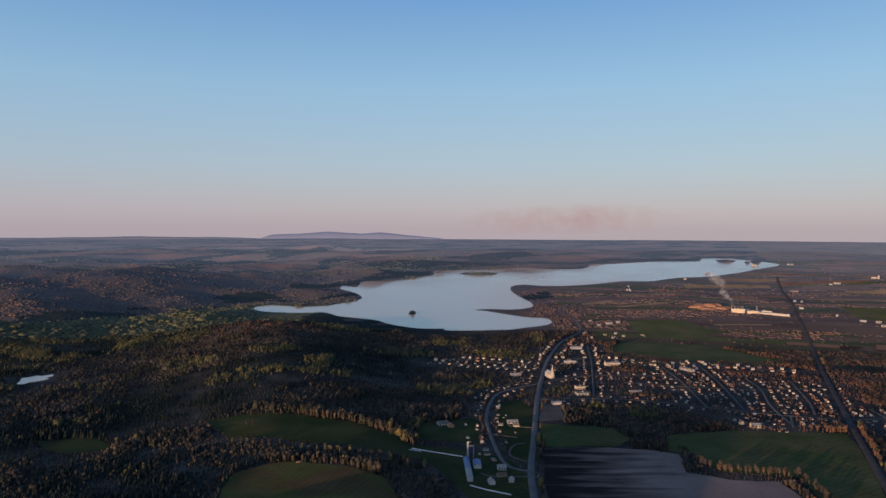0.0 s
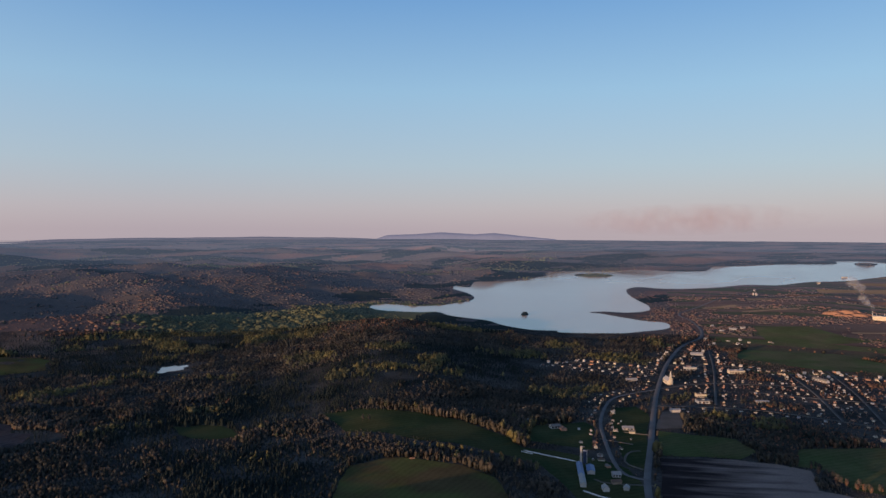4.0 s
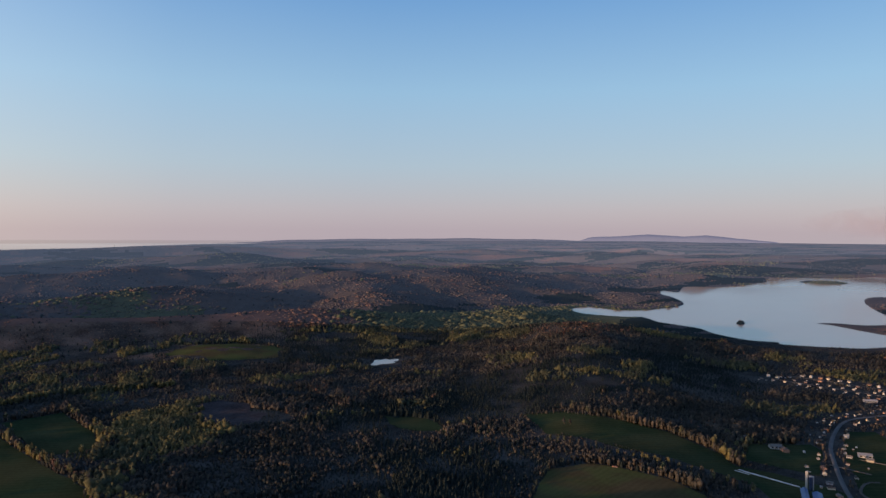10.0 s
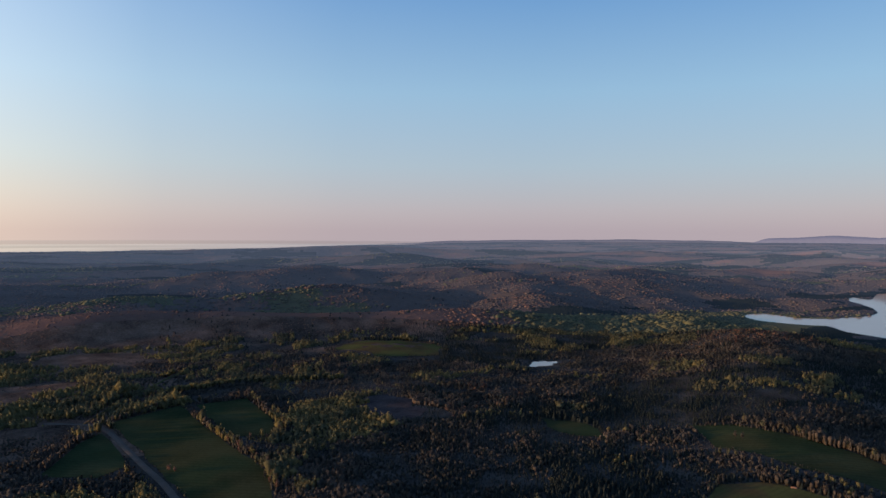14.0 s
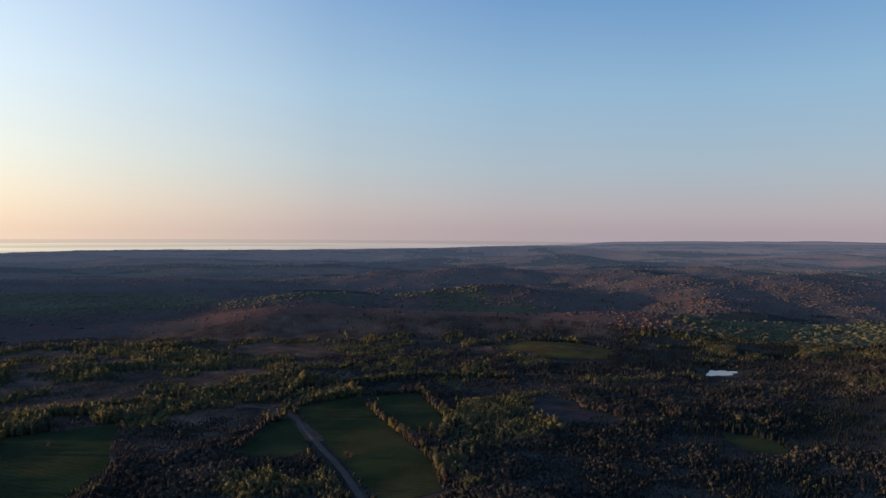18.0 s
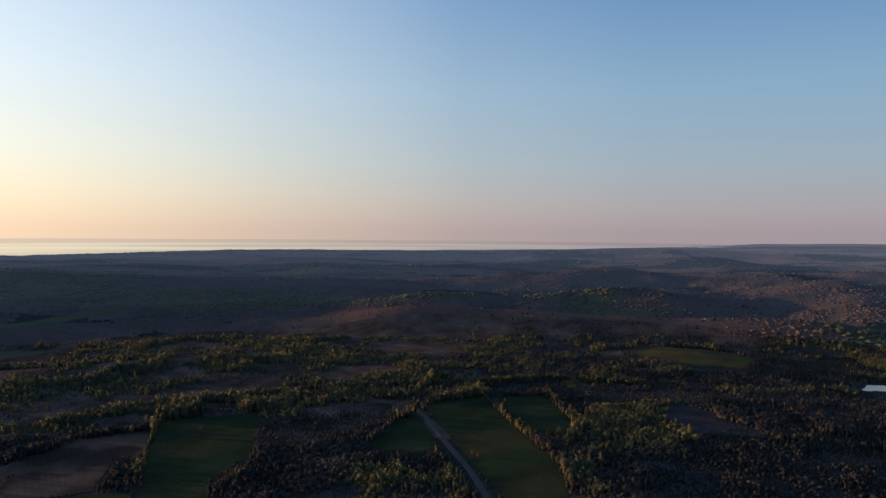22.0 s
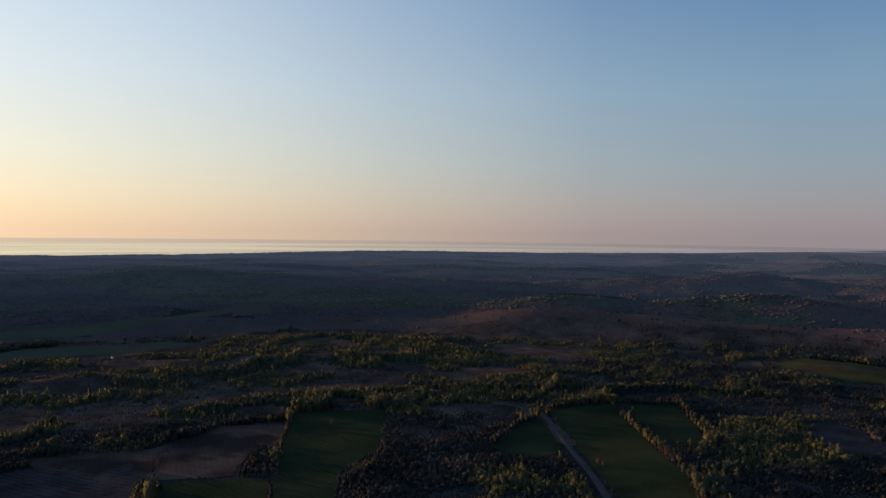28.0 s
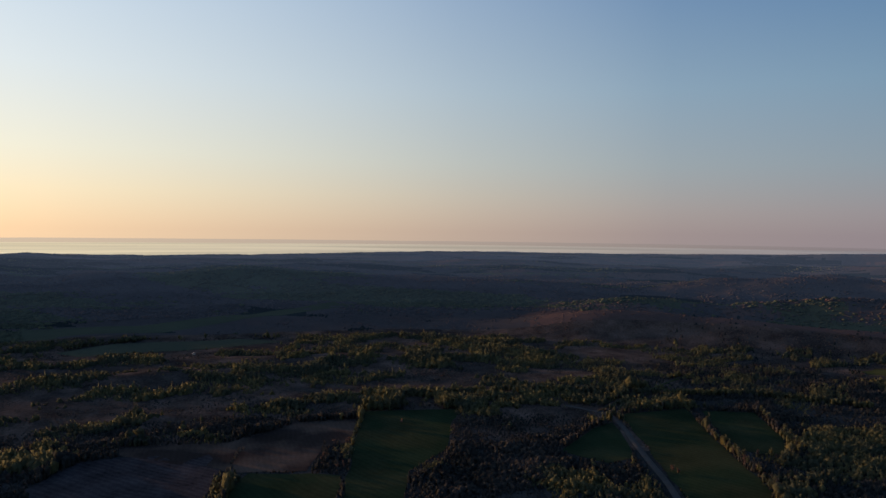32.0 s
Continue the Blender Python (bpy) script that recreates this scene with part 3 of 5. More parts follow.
for i in range(len(sea_yaw) - 1):
    for k in range(STEPS):
        a = i * (STEPS + 1) + k
        sf.append((a + STEPS + 1, a + STEPS + 2, a + 1, a))
# the sea's sky reflection is painted in as emission
M_SEA = distant_glow("sea_sunset_glow", ((34, (0.36, 0.335, 0.38)), (46, (0.42, 0.38, 0.40)), (57, (0.52, 0.46, 0.44)), (70, (0.72, 0.62, 0.52)), (88, (1.0, 0.85, 0.62)), (108, (1.28, 1.08, 0.72)), (134, (1.45, 1.2, 0.78))), 0.22)
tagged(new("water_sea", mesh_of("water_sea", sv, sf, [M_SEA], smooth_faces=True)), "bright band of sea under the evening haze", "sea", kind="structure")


def far_range(name, yaw0, yaw1, crest, mat, r, label):
    """A far range of hills: a long ridge with a front that slopes up to an uneven crest."""
    yw = np.arange(yaw0, yaw1 + 0.01, 0.25)
    v, fc = [], []
    for a, top in zip(yw, crest(yw)):
        for k, (d, e) in enumerate(((0, 3.0), (20, 1.0 + (top - 1.0) * 0.6), (35, top), (60, 3.5))):
            x, y = on_plan(a, r + d)
            v.append((x, y, EYE - (r + d) * math.tan(radians(e))))
    for i in range(len(yw) - 1):
        for k in range(3):
            q = i * 4 + k
            fc.append((q + 4, q + 5, q + 1, q))
    tagged(new(name, mesh_of(name, v, fc, [mat], smooth_faces=True)), label, "hills", kind="structure")


# rim and mountain carry their haze as painted glow too
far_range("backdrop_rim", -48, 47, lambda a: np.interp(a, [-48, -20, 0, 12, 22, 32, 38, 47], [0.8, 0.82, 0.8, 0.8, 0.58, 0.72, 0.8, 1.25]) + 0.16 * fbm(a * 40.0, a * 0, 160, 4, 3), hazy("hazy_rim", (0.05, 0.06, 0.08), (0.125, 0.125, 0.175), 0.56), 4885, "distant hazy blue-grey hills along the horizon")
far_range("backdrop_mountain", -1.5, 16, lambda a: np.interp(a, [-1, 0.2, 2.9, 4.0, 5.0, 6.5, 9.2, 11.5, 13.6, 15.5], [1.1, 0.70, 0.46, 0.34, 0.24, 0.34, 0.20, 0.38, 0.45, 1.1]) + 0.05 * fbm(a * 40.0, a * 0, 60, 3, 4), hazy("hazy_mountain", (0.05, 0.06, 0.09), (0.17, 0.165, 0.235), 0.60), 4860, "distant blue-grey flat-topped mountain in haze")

# the far shore's sunset light is painted as glow, stronger the nearer it lies to the sunset
M_FAR_SHORE = distant_glow("shore_sunset_glow", ((34, (0.35, 0.30, 0.33)), (46, (0.40, 0.335, 0.35)), (57, (0.485, 0.40, 0.38)), (68, (0.60, 0.49, 0.43)), (88, (0.87, 0.69, 0.54)), (108, (1.12, 0.88, 0.64)), (134, (1.24, 0.96, 0.67))))
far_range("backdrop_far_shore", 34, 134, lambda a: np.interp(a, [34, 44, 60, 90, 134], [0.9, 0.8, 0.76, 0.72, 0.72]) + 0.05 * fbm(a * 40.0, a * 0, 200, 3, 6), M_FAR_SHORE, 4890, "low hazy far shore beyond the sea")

# ---- fields, roads and railway ----
M_FARMEADOW = FAR_SETS[1][6]
M_STREET = material("worn_asphalt", (0.085, 0.085, 0.089), vary=0.25, scale=0.05, fine=0.4)
FIELDS = []
FIELD_OBS = []


def drape(name, outline, mat, label, category, lift=0.5, cell=40.0, ragged=5.0):
    """A sheet of that outline laid over the ground."""
    corners = np.array(outline, float)
    line = []
    for a, b in zip(corners, np.roll(corners, -1, 0)):
        n = max(2, int(np.hypot(*(b - a)) / 25))
        side = np.array((a[1] - b[1], b[0] - a[0])) / np.hypot(*(b - a))
        for k in range(n):
            bow = 0 if k == 0 else (rng.random() - 0.5) * ragged
            line.append(a + (b - a) * k / n + side * bow)
    line = np.array(line)
    bm = bmesh.new()
    vs = [bm.verts.new((x, y, 0)) for x, y in line]
    bm.faces.new(vs)
    lo, hi = line.min(0), line.max(0)
    for axis in (0, 1):
        for c in np.arange(lo[axis] + cell, hi[axis], cell):
            co, no = [0, 0, 0], [0, 0, 0]
            co[axis], no[axis] = c, 1
            bmesh.ops.bisect_plane(bm, geom=bm.verts[:] + bm.edges[:] + bm.faces[:], plane_co=co, plane_no=no)
    bmesh.ops.triangulate(bm, faces=bm.faces[:])
    bm.verts.ensure_lookup_table()
    xy = np.array([v.co[:2] for v in bm.verts])
    for v, z in zip(bm.verts, land(xy[:, 0], xy[:, 1])):
        v.co.z = z + lift
    bmesh.ops.recalc_face_normals(bm, faces=bm.faces[:])
    me = bpy.data.meshes.new(name)
    bm.to_mesh(me)
    bm.free()
    if me.polygons[0].normal.z < 0:
        me.flip_normals()
    me.materials.append(mat)
    FIELDS.append(line)
    FIELD_OBS.append(new(name, me))
    return tagged(FIELD_OBS[-1], label, category, kind="structure")


drape("field_west_road", [(-1080, 540), (-1090, 665), (-1045, 655), (-865, 595), (-700, 545), (-620, 490), (-625, 420), (-800, 465), (-930, 503)], M_GREEN, "dark green hay field beside the gravel road", "field")
drape("field_hedge", [(-1070, 685), (-1045, 770), (-930, 725), (-860, 690), (-830, 645), (-860, 618), (-935, 635)], M_GREEN, "dark green field behind a hedge", "field")
drape("field_road_nook", [(-905, 365), (-1005, 460), (-1035, 505), (-955, 485), (-865, 455), (-850, 410)], M_GREEN, "dark green field corner in a road bend", "field")
drape("field_lone_tree", [(-1165, 125), (-1150, 285), (-1080, 255), (-940, 215), (-865, 150), (-760, 125), (-775, 60), (-940, 85), (-1025, 100)], M_GREEN, "dark green field with one tree in it", "field")
drape("field_brown_west", [(-1120, 15), (-1120, 110), (-1000, 85), (-985, 50), (-890, 25), (-900, -55), (-985, -210), (-1025, -220), (-1025, -90), (-1070, -30)], M_PLOW, "bare brown ploughed field", "field")
drape("field_low_west", [(-845, -60), (-895, -45), (-880, 30), (-865, 65), (-775, 55), (-760, -65)], M_GREEN, "dark green field at a hedge", "field")
drape("field_cleared_west", [(-870, -290), (-965, -255), (-980, -200), (-980, -70), (-815, -90), (-780, -220)], M_SCRUB, "cleared ground with brush piles", "field")
drape("field_two_trees", [(-365, 1070), (-305, 1100), (-210, 1085), (-140, 1065), (-65, 1005), (-10, 890), (-70, 930), (-140, 960), (-185, 960), (-240, 985), (-300, 985)], M_GREEN, "dark green field with two trees", "field")
drape("field_stubble", [(-240, 720), (-255, 850), (-220, 885), (-180, 890), (-115, 875), (-70, 840), (-30, 720)], M_MEADOW, "olive stubble field", "field")
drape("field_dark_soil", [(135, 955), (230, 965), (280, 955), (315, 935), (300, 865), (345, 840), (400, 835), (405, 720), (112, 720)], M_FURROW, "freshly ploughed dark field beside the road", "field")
drape("field_green_rail", [(330, 1025), (435, 1050), (595, 1035), (545, 885), (470, 730), (415, 730), (430, 850), (380, 860), (340, 875), (335, 940), (305, 950)], M_SUNGREEN, "wide dark green field beside the railway", "field")
drape("field_green_road", [(150, 1085), (255, 1060), (270, 1005), (240, 968), (140, 968)], M_SUNGREEN, "small green field beside the road", "field")
drape("field_gravel_lot", [(170, 1195), (200, 1215), (195, 1105), (150, 1095)], M_LOT, "bare grey gravel lot", "lot")
drape("field_green_far", [(465, 1870), (685, 1835), (780, 1605), (565, 1615), (415, 1745)], M_PALEGREEN, "dark green field behind the village", "field")
drape("field_green_mill", [(575, 2205), (735, 2215), (815, 2005), (705, 1975), (560, 2015)], M_PALEGREEN, "dark green field before the mill", "field")
drape("field_green_east", [(1335, 2370), (1445, 2305), (1310, 2085), (1285, 2210)], M_PALEGREEN, "green field with a straw strip", "field")
drape("field_knoll", [(-1310, 1225), (-1340, 1370), (-1255, 1455), (-1135, 1425), (-1055, 1330), (-1135, 1235)], M_MEADOW, "open green meadow on a knoll", "meadow", ragged=40)
drape("field_slash", [(-885, 885), (-870, 945), (-795, 935), (-735, 885), (-730, 820), (-785, 810)], M_SCRUB, "grey clear-cut with slash on the ground", "clearing", ragged=30)
drape("field_glade", [(-575, 985), (-530, 1000), (-475, 985), (-440, 945), (-480, 935), (-540, 950)], M_GREEN, "small dark green glade in the wood", "clearing", ragged=16)
drape("field_strip_west", [(-2145, -710), (-2215, -440), (-2390, -155), (-2610, 165), (-2510, 210), (-2305, -135), (-2120, -350), (-2030, -675)], M_FARMEADOW, "long pale meadow strip", "meadow")
drape("field_strip_green", [(-1845, -540), (-1950, -430), (-2025, -130), (-1965, -10), (-1840, -240), (-1785, -475)], M_FARMEADOW, "long green meadow strip", "meadow")
drape("lawn_farm", [(-60, 965), (0, 960), (60, 935), (92, 905), (102, 860), (98, 780), (30, 780), (5, 850), (-20, 905)], M_GREEN, "worn grass yard round the farm", "lawn", lift=0.3)
drape("lawn_roads", [(92, 915), (110, 900), (124, 985), (150, 1180), (135, 1230), (100, 1215), (84, 1120), (86, 1030)], M_GREEN, "rough grass between two roads", "lawn", lift=0.3)
drape("lawn_wood_edge", [(-40, 1000), (50, 975), (58, 1090), (45, 1115), (10, 1095), (-30, 1075)], M_GREEN, "rough grass at the wood's edge", "lawn", lift=0.3)
# narrow pale strips on the plain beyond the village: centre, half length, half width, turn
for cx, cy, a, b, turn, mat in ((960, 1830, 60, 20, -25, M_CLAY), (1020, 2640, 130, 30, -10, M_CLAY), (1440, 2480, 150, 24, -30, M_STRAW), (1180, 2940, 170, 32, -8, M_STRAW),
                               (1560, 2900, 160, 34, -20, M_CLAY), (1330, 3080, 150, 28, -12, M_STRAW), (800, 2700, 120, 24, -5, M_STRAW), (1650, 2620, 140, 28, -25, M_STRAW),
                               (1180, 1750, 90, 30, -30, M_CLAY), (700, 2480, 90, 10, 0, M_STRAW), (1620, 3180, 150, 26, -15, M_CLAY), (930, 2860, 70, 30, -5, M_CLAY), (560, 2560, 60, 14, 10, M_STRAW), (1330, 1900, 120, 20, -28, M_PALEGREEN), (900, 2120, 80, 10, -15, M_STRAW),
                               (1120, 2760, 150, 14, -8, M_STRAW), (1430, 2680, 90, 12, -20, M_STRAW), (1560, 2560, 140, 12, -25, M_STRAW), (1400, 3240, 160, 14, -14, M_STRAW), (1780, 3060, 160, 14, -22, M_STRAW),
                               (1050, 2560, 110, 10, -8, M_STRAW), (640, 2800, 60, 10, -5, M_CLAY), (1700, 2380, 140, 16, -28, M_CLAY), (1600, 2160, 110, 24, -32, M_DARKSTRIP), (1230, 2620, 60, 26, -12, M_CLAY), (1740, 2780, 130, 20, -22, M_PALEGREEN)):
    c, s = math.cos(radians(turn)), math.sin(radians(turn))
    drape("field_strip", [(cx + u * a * c - v * b * s, cy + u * a * s + v * b * c) for u, v in ((-1, -1), (0, -1.1), (1, -1), (1, 1), (0, 1.1), (-1, 1))], mat, "narrow farmed strip on the plain", "field")

ROADS = []


def ribbon(name, points, width, mat, label, category, lift=0.9, closed=False, kind="structure", step=12.0, parent=None, shoulder=0.0):
    """A strip of that width laid along a line on the ground."""
    line = rounded(points, closed=False, per=8)
    d = np.concatenate([[0], np.cumsum(np.hypot(*np.diff(line, axis=0).T))])
    at = np.arange(0, d[-1], step)
    x, y = np.interp(at, d, line[:, 0]), np.interp(at, d, line[:, 1])
    tx, ty = np.gradient(x), np.gradient(y)
    ln = np.hypot(tx, ty)
    nx, ny = -ty / ln, tx / ln
    z = land(x, y) + lift
    cols = [(-width / 2 - shoulder, -0.35), (-width / 2, 0.0), (0, 0.12), (width / 2, 0.0), (width / 2 + shoulder, -0.35)]
    v = np.stack([np.stack([x + nx * o, y + ny * o, z + h], 1) for o, h in cols], 1).reshape(-1, 3)
    k = len(cols)
    f = [(i * k + j + 1, i * k + j, (i + 1) * k + j, (i + 1) * k + j + 1) for i in range(len(x) - 1) for j in range(k - 1)]
    f = [q[::-1] for q in f]
    ROADS.append((line, width / 2 + shoulder))
    return tagged(new(name, mesh_of(name, v, f, [mat])), label, category, kind=kind)


MAIN_ROAD = [(88, 650), (100, 755), (110, 870), (130, 1000), (160, 1195), (190, 1370), (240, 1610), (305, 1845), (355, 1965), (395, 2040), (420, 2160), (420, 2310), (400, 2420), (455, 2525), (605, 2740), (775, 2970), (915, 3100)]
RAIL = [(430, 620), (480, 730), (520, 825), (560, 920), (640, 1110), (790, 1460), (995, 1925), (1220, 2480), (1335, 2780), (1480, 3140)]
ribbon("road_main", MAIN_ROAD, 7.0, M_ASPHALT, "grey two-lane asphalt road through the village", "road", shoulder=0.8)
ribbon("road_side", SIDE_ROAD, 4.6, M_ASPHALT, "narrow curved asphalt street", "road", lift=0.8, shoulder=0.5)
ribbon("road_west", [(-560, 375), (-630, 400), (-670, 415), (-760, 445), (-840, 465), (-935, 490), (-1005, 510), (-1065, 520), (-1100, 510), (-1150, 470)], 6, M_GRAVEL, "pale gravel road between dark fields", "road", shoulder=1.5)
ribbon("track_west", [(-1100, 510), (-1190, 615), (-1260, 730), (-1330, 810)], 4, M_MEADOW, "faint dirt track through scrub", "track")
ribbon("railway", RAIL, 5, M_BALLAST, "dark railway bed with ballast", "railway", lift=1.6, shoulder=2.2)
for st in STREETS:
    ribbon("street", st, 4.6, M_STREET, "narrow grey village street", "street", lift=0.7)
LANES = [[(108, 1010), (60, 1030)], [(115, 850), (60, 850), (42, 870)], [(135, 1060), (100, 1070)], [(110, 905), (90, 930), (100, 975), (125, 985)], [(160, 1230), (240, 1260), (255, 1320)]]
for st in LANES:
    ribbon("farm_lane", st, 3.2, M_LOT, "gravel lane off the road", "lane", lift=0.7)

# ---- trees ----
SHAPES = np.random.default_rng(21)


def tube(a, b, ra, rb, sides=4):
    """A tapered stick from a to b, as vertices and triangles."""
    a, b = np.array(a, float), np.array(b, float)
    d = (b - a) / np.linalg.norm(b - a)
    u = np.cross(d, (0.3, 0.9, 0.2))
    u /= np.linalg.norm(u)
    w = np.cross(d, u)
    an = np.arange(sides) * 2 * math.pi / sides
    ring = np.cos(an)[:, None] * u + np.sin(an)[:, None] * w
    v = np.vstack([a + ring * ra, b + ring * rb])
    f = []
    for k in range(sides):
        n = (k + 1) % sides
        f += [(k, n, sides + n), (k, sides + n, sides + k)]
    return v, np.array(f)


def merge(parts):
    vs, fs, n = [], [], 0
    for v, f in parts:
        vs.append(v)
        fs.append(np.asarray(f) + n)
        n += len(v)
    return np.vstack(vs), np.vstack(fs)


def spray(count, size, centre, half, up=0.5, hollow=0.35):
    """Leaf and twig sprays: small crooked flakes all through an egg-shaped crown, thicker towards its shell."""
    d = SHAPES.normal(size=(count, 3))
    d /= np.linalg.norm(d, axis=1, keepdims=True)
    d[:, 2] = np.where(d[:, 2] < -0.45, -d[:, 2] * 0.7, d[:, 2])
    rad = hollow + (1 - hollow) * SHAPES.random((count, 1)) ** 0.6
    c = np.array(centre) + d * np.array(half) * rad
    s = size * (0.6 + 0.8 * SHAPES.random((count, 1, 1)))
    p = SHAPES.normal(size=(count, 3, 3)) * s * np.array((0.5, 0.5, 0.95))
    p[:, 0] += d * s[:, 0] * 0.5 + np.array((0, 0, up)) * s[:, 0]
    return (c[:, None] + p).reshape(-1, 3), np.arange(count * 3).reshape(-1, 3)


def conifer_shape(layers, sides):
    """Stacked ragged skirts of boughs, in a tree of height 1."""
    parts = []
    for k in range(layers):
        t = k / layers
        z0, z1 = 0.1 + 0.75 * t, 0.1 + 0.75 * t + 1.3 * 0.9 / layers + 0.05
        rad = 0.2 * (1 - t) + 0.035
        an = np.arange(sides) * 2 * math.pi / sides + k * 1.1
        jag = rad * (0.65 + 0.6 * SHAPES.random(sides))
        v = np.vstack([np.stack([np.cos(an) * jag, np.sin(an) * jag, z0 + SHAPES.normal(size=sides) * 0.02], 1), [[0, 0, min(z1, 1.0)]]])
        parts.append((v, [(i, (i + 1) % sides, sides) for i in range(sides)]))
    return merge(parts)


def lump(sides, rings, centre, half, rough, blunt=1.0):
    """A lumpy closed crown mass."""
    v = [[centre[0], centre[1], centre[2] - half[2]]]
    for k in range(rings):
        t = math.pi * (k + 1) / (rings + 1)
        for i in range(sides):
            a = 2 * math.pi * (i + 0.5 * (k % 2)) / sides
            q = 1 + rough * (SHAPES.random() - 0.5) * 2
            wide = math.sin(t) ** blunt
            v.append([centre[0] + half[0] * q * wide * math.cos(a), centre[1] + half[1] * q * wide * math.sin(a), centre[2] - half[2] * math.cos(t) * (1 + rough * 0.5 * (SHAPES.random() - 0.5))])
    v.append([centre[0], centre[1], centre[2] + half[2]])
    f = [(0, 1 + (i + 1) % sides, 1 + i) for i in range(sides)]
    for k in range(rings - 1):
        for i in range(sides):
            a, b = 1 + k * sides + i, 1 + k * sides + (i + 1) % sides
            c, d = a + sides, b + sides
            f += [(a, b, d), (a, d, c)]
    last, top = 1 + (rings - 1) * sides, len(v) - 1
    f += [(last + i, last + (i + 1) % sides, top) for i in range(sides)]
    return np.array(v, float), np.array(f)


def leafy(level, slim):
    """A crown in a tree of height 1; level 2 is for near trees, 0 for far ones."""
    w = 0.16 if slim else 0.21
    if level == 2:
        return merge([lump(4, 2, (0, 0, 0.5), (w, w, 0.46), 0.3, 0.5), spray(6, 0.07, (0, 0, 0.66), (w * 1.1, w * 1.1, 0.33), hollow=0.8)])
    if level == 1:
        return merge([lump(4, 1, (0, 0, 0.5), (w * 1.35, w * 1.35, 0.48), 0.3), spray(4, 0.1, (0, 0, 0.68), (w, w, 0.32), hollow=0.8)])
    return lump(4, 1, (0, 0, 0.45), (w * 1.4, w * 1.4, 0.5), 0.3)


def tree_shapes(kind, level):
    out = []
    for k in range(5):
        if kind == "conifer":
            out.append(conifer_shape((4, 3, 2)[2 - level], (6, 4, 4)[2 - level]))
        else:
            out.append(leafy(level, k % 2 == 0))
    return out


def scatter(name, kind, level, x, y, height, mat, label, lift=0.0, wide=1.0):
    """A wood: one tree shape set at each point, turned and stretched at random, joined in one mesh."""
    if not len(x):
        return
    shapes = tree_shapes(kind, level)
    pick = rng.integers(0, len(shapes), len(x))
    z = land(x, y) + lift
    vs, fs, n = [], [], 0
    for k, (v, f) in enumerate(shapes):
        m = pick == k
        if not m.any():
            continue
        a = rng.random(m.sum()) * 2 * math.pi
        h = height[m][:, None]
        w = h * (0.85 + 0.4 * rng.random((m.sum(), 1))) * (wide[m][:, None] if np.ndim(wide) else wide)
        c, s = np.cos(a)[:, None], np.sin(a)[:, None]
        X = (v[:, 0] * c - v[:, 1] * s) * w + x[m][:, None]
        Y = (v[:, 0] * s + v[:, 1] * c) * w + y[m][:, None]
        Z = v[:, 2] * h + z[m][:, None]
        vs.append(np.stack([X, Y, Z], 2).reshape(-1, 3))
        fs.append((f[None] + (np.arange(m.sum()) * len(v))[:, None, None]).reshape(-1, 3) + n)
        n += m.sum() * len(v)
    tagged(new(name, mesh_of(name, np.vstack(vs), np.vstack(fs), [mat], smooth_faces=True)), label, "trees", kind="stuff")


def open_ground(x, y, margin=3.0, clear=1.0):
    """Where no tree stands: water, fields and roads, and a strip on their near side to fit the camera's view."""
    x, y = x * clear, y * clear
    bad = inside(x, y, LAKE) | inside(x, y, POND) | (gap_to(x, y, POND, True, 40) < 4)
    bad |= (inside(x * 1.015, y * 1.015, POND) | inside(x * 1.03, y * 1.03, POND)) & (clear > 1)
    for cx, cy, a, b, turn in ISLANDS:
        bad &= ~(np.hypot((x - cx) / a, (y - cy) / b) < 0.9)
    wob = 34 * fbm(x, y, 45, 2, 17)
    for line, ob in zip(FIELDS, FIELD_OBS):
        if ob.name.startswith("field_slash"):
            continue
        soft = 1.0 if ob.name.startswith(("field_knoll", "field_slash", "field_two")) else 0.15
        bad |= inside(x + wob * soft, y - wob * soft, line)
    for line, half in ROADS:
        bad |= gap_to(x, y, line, False, 60) < half + margin
    return bad


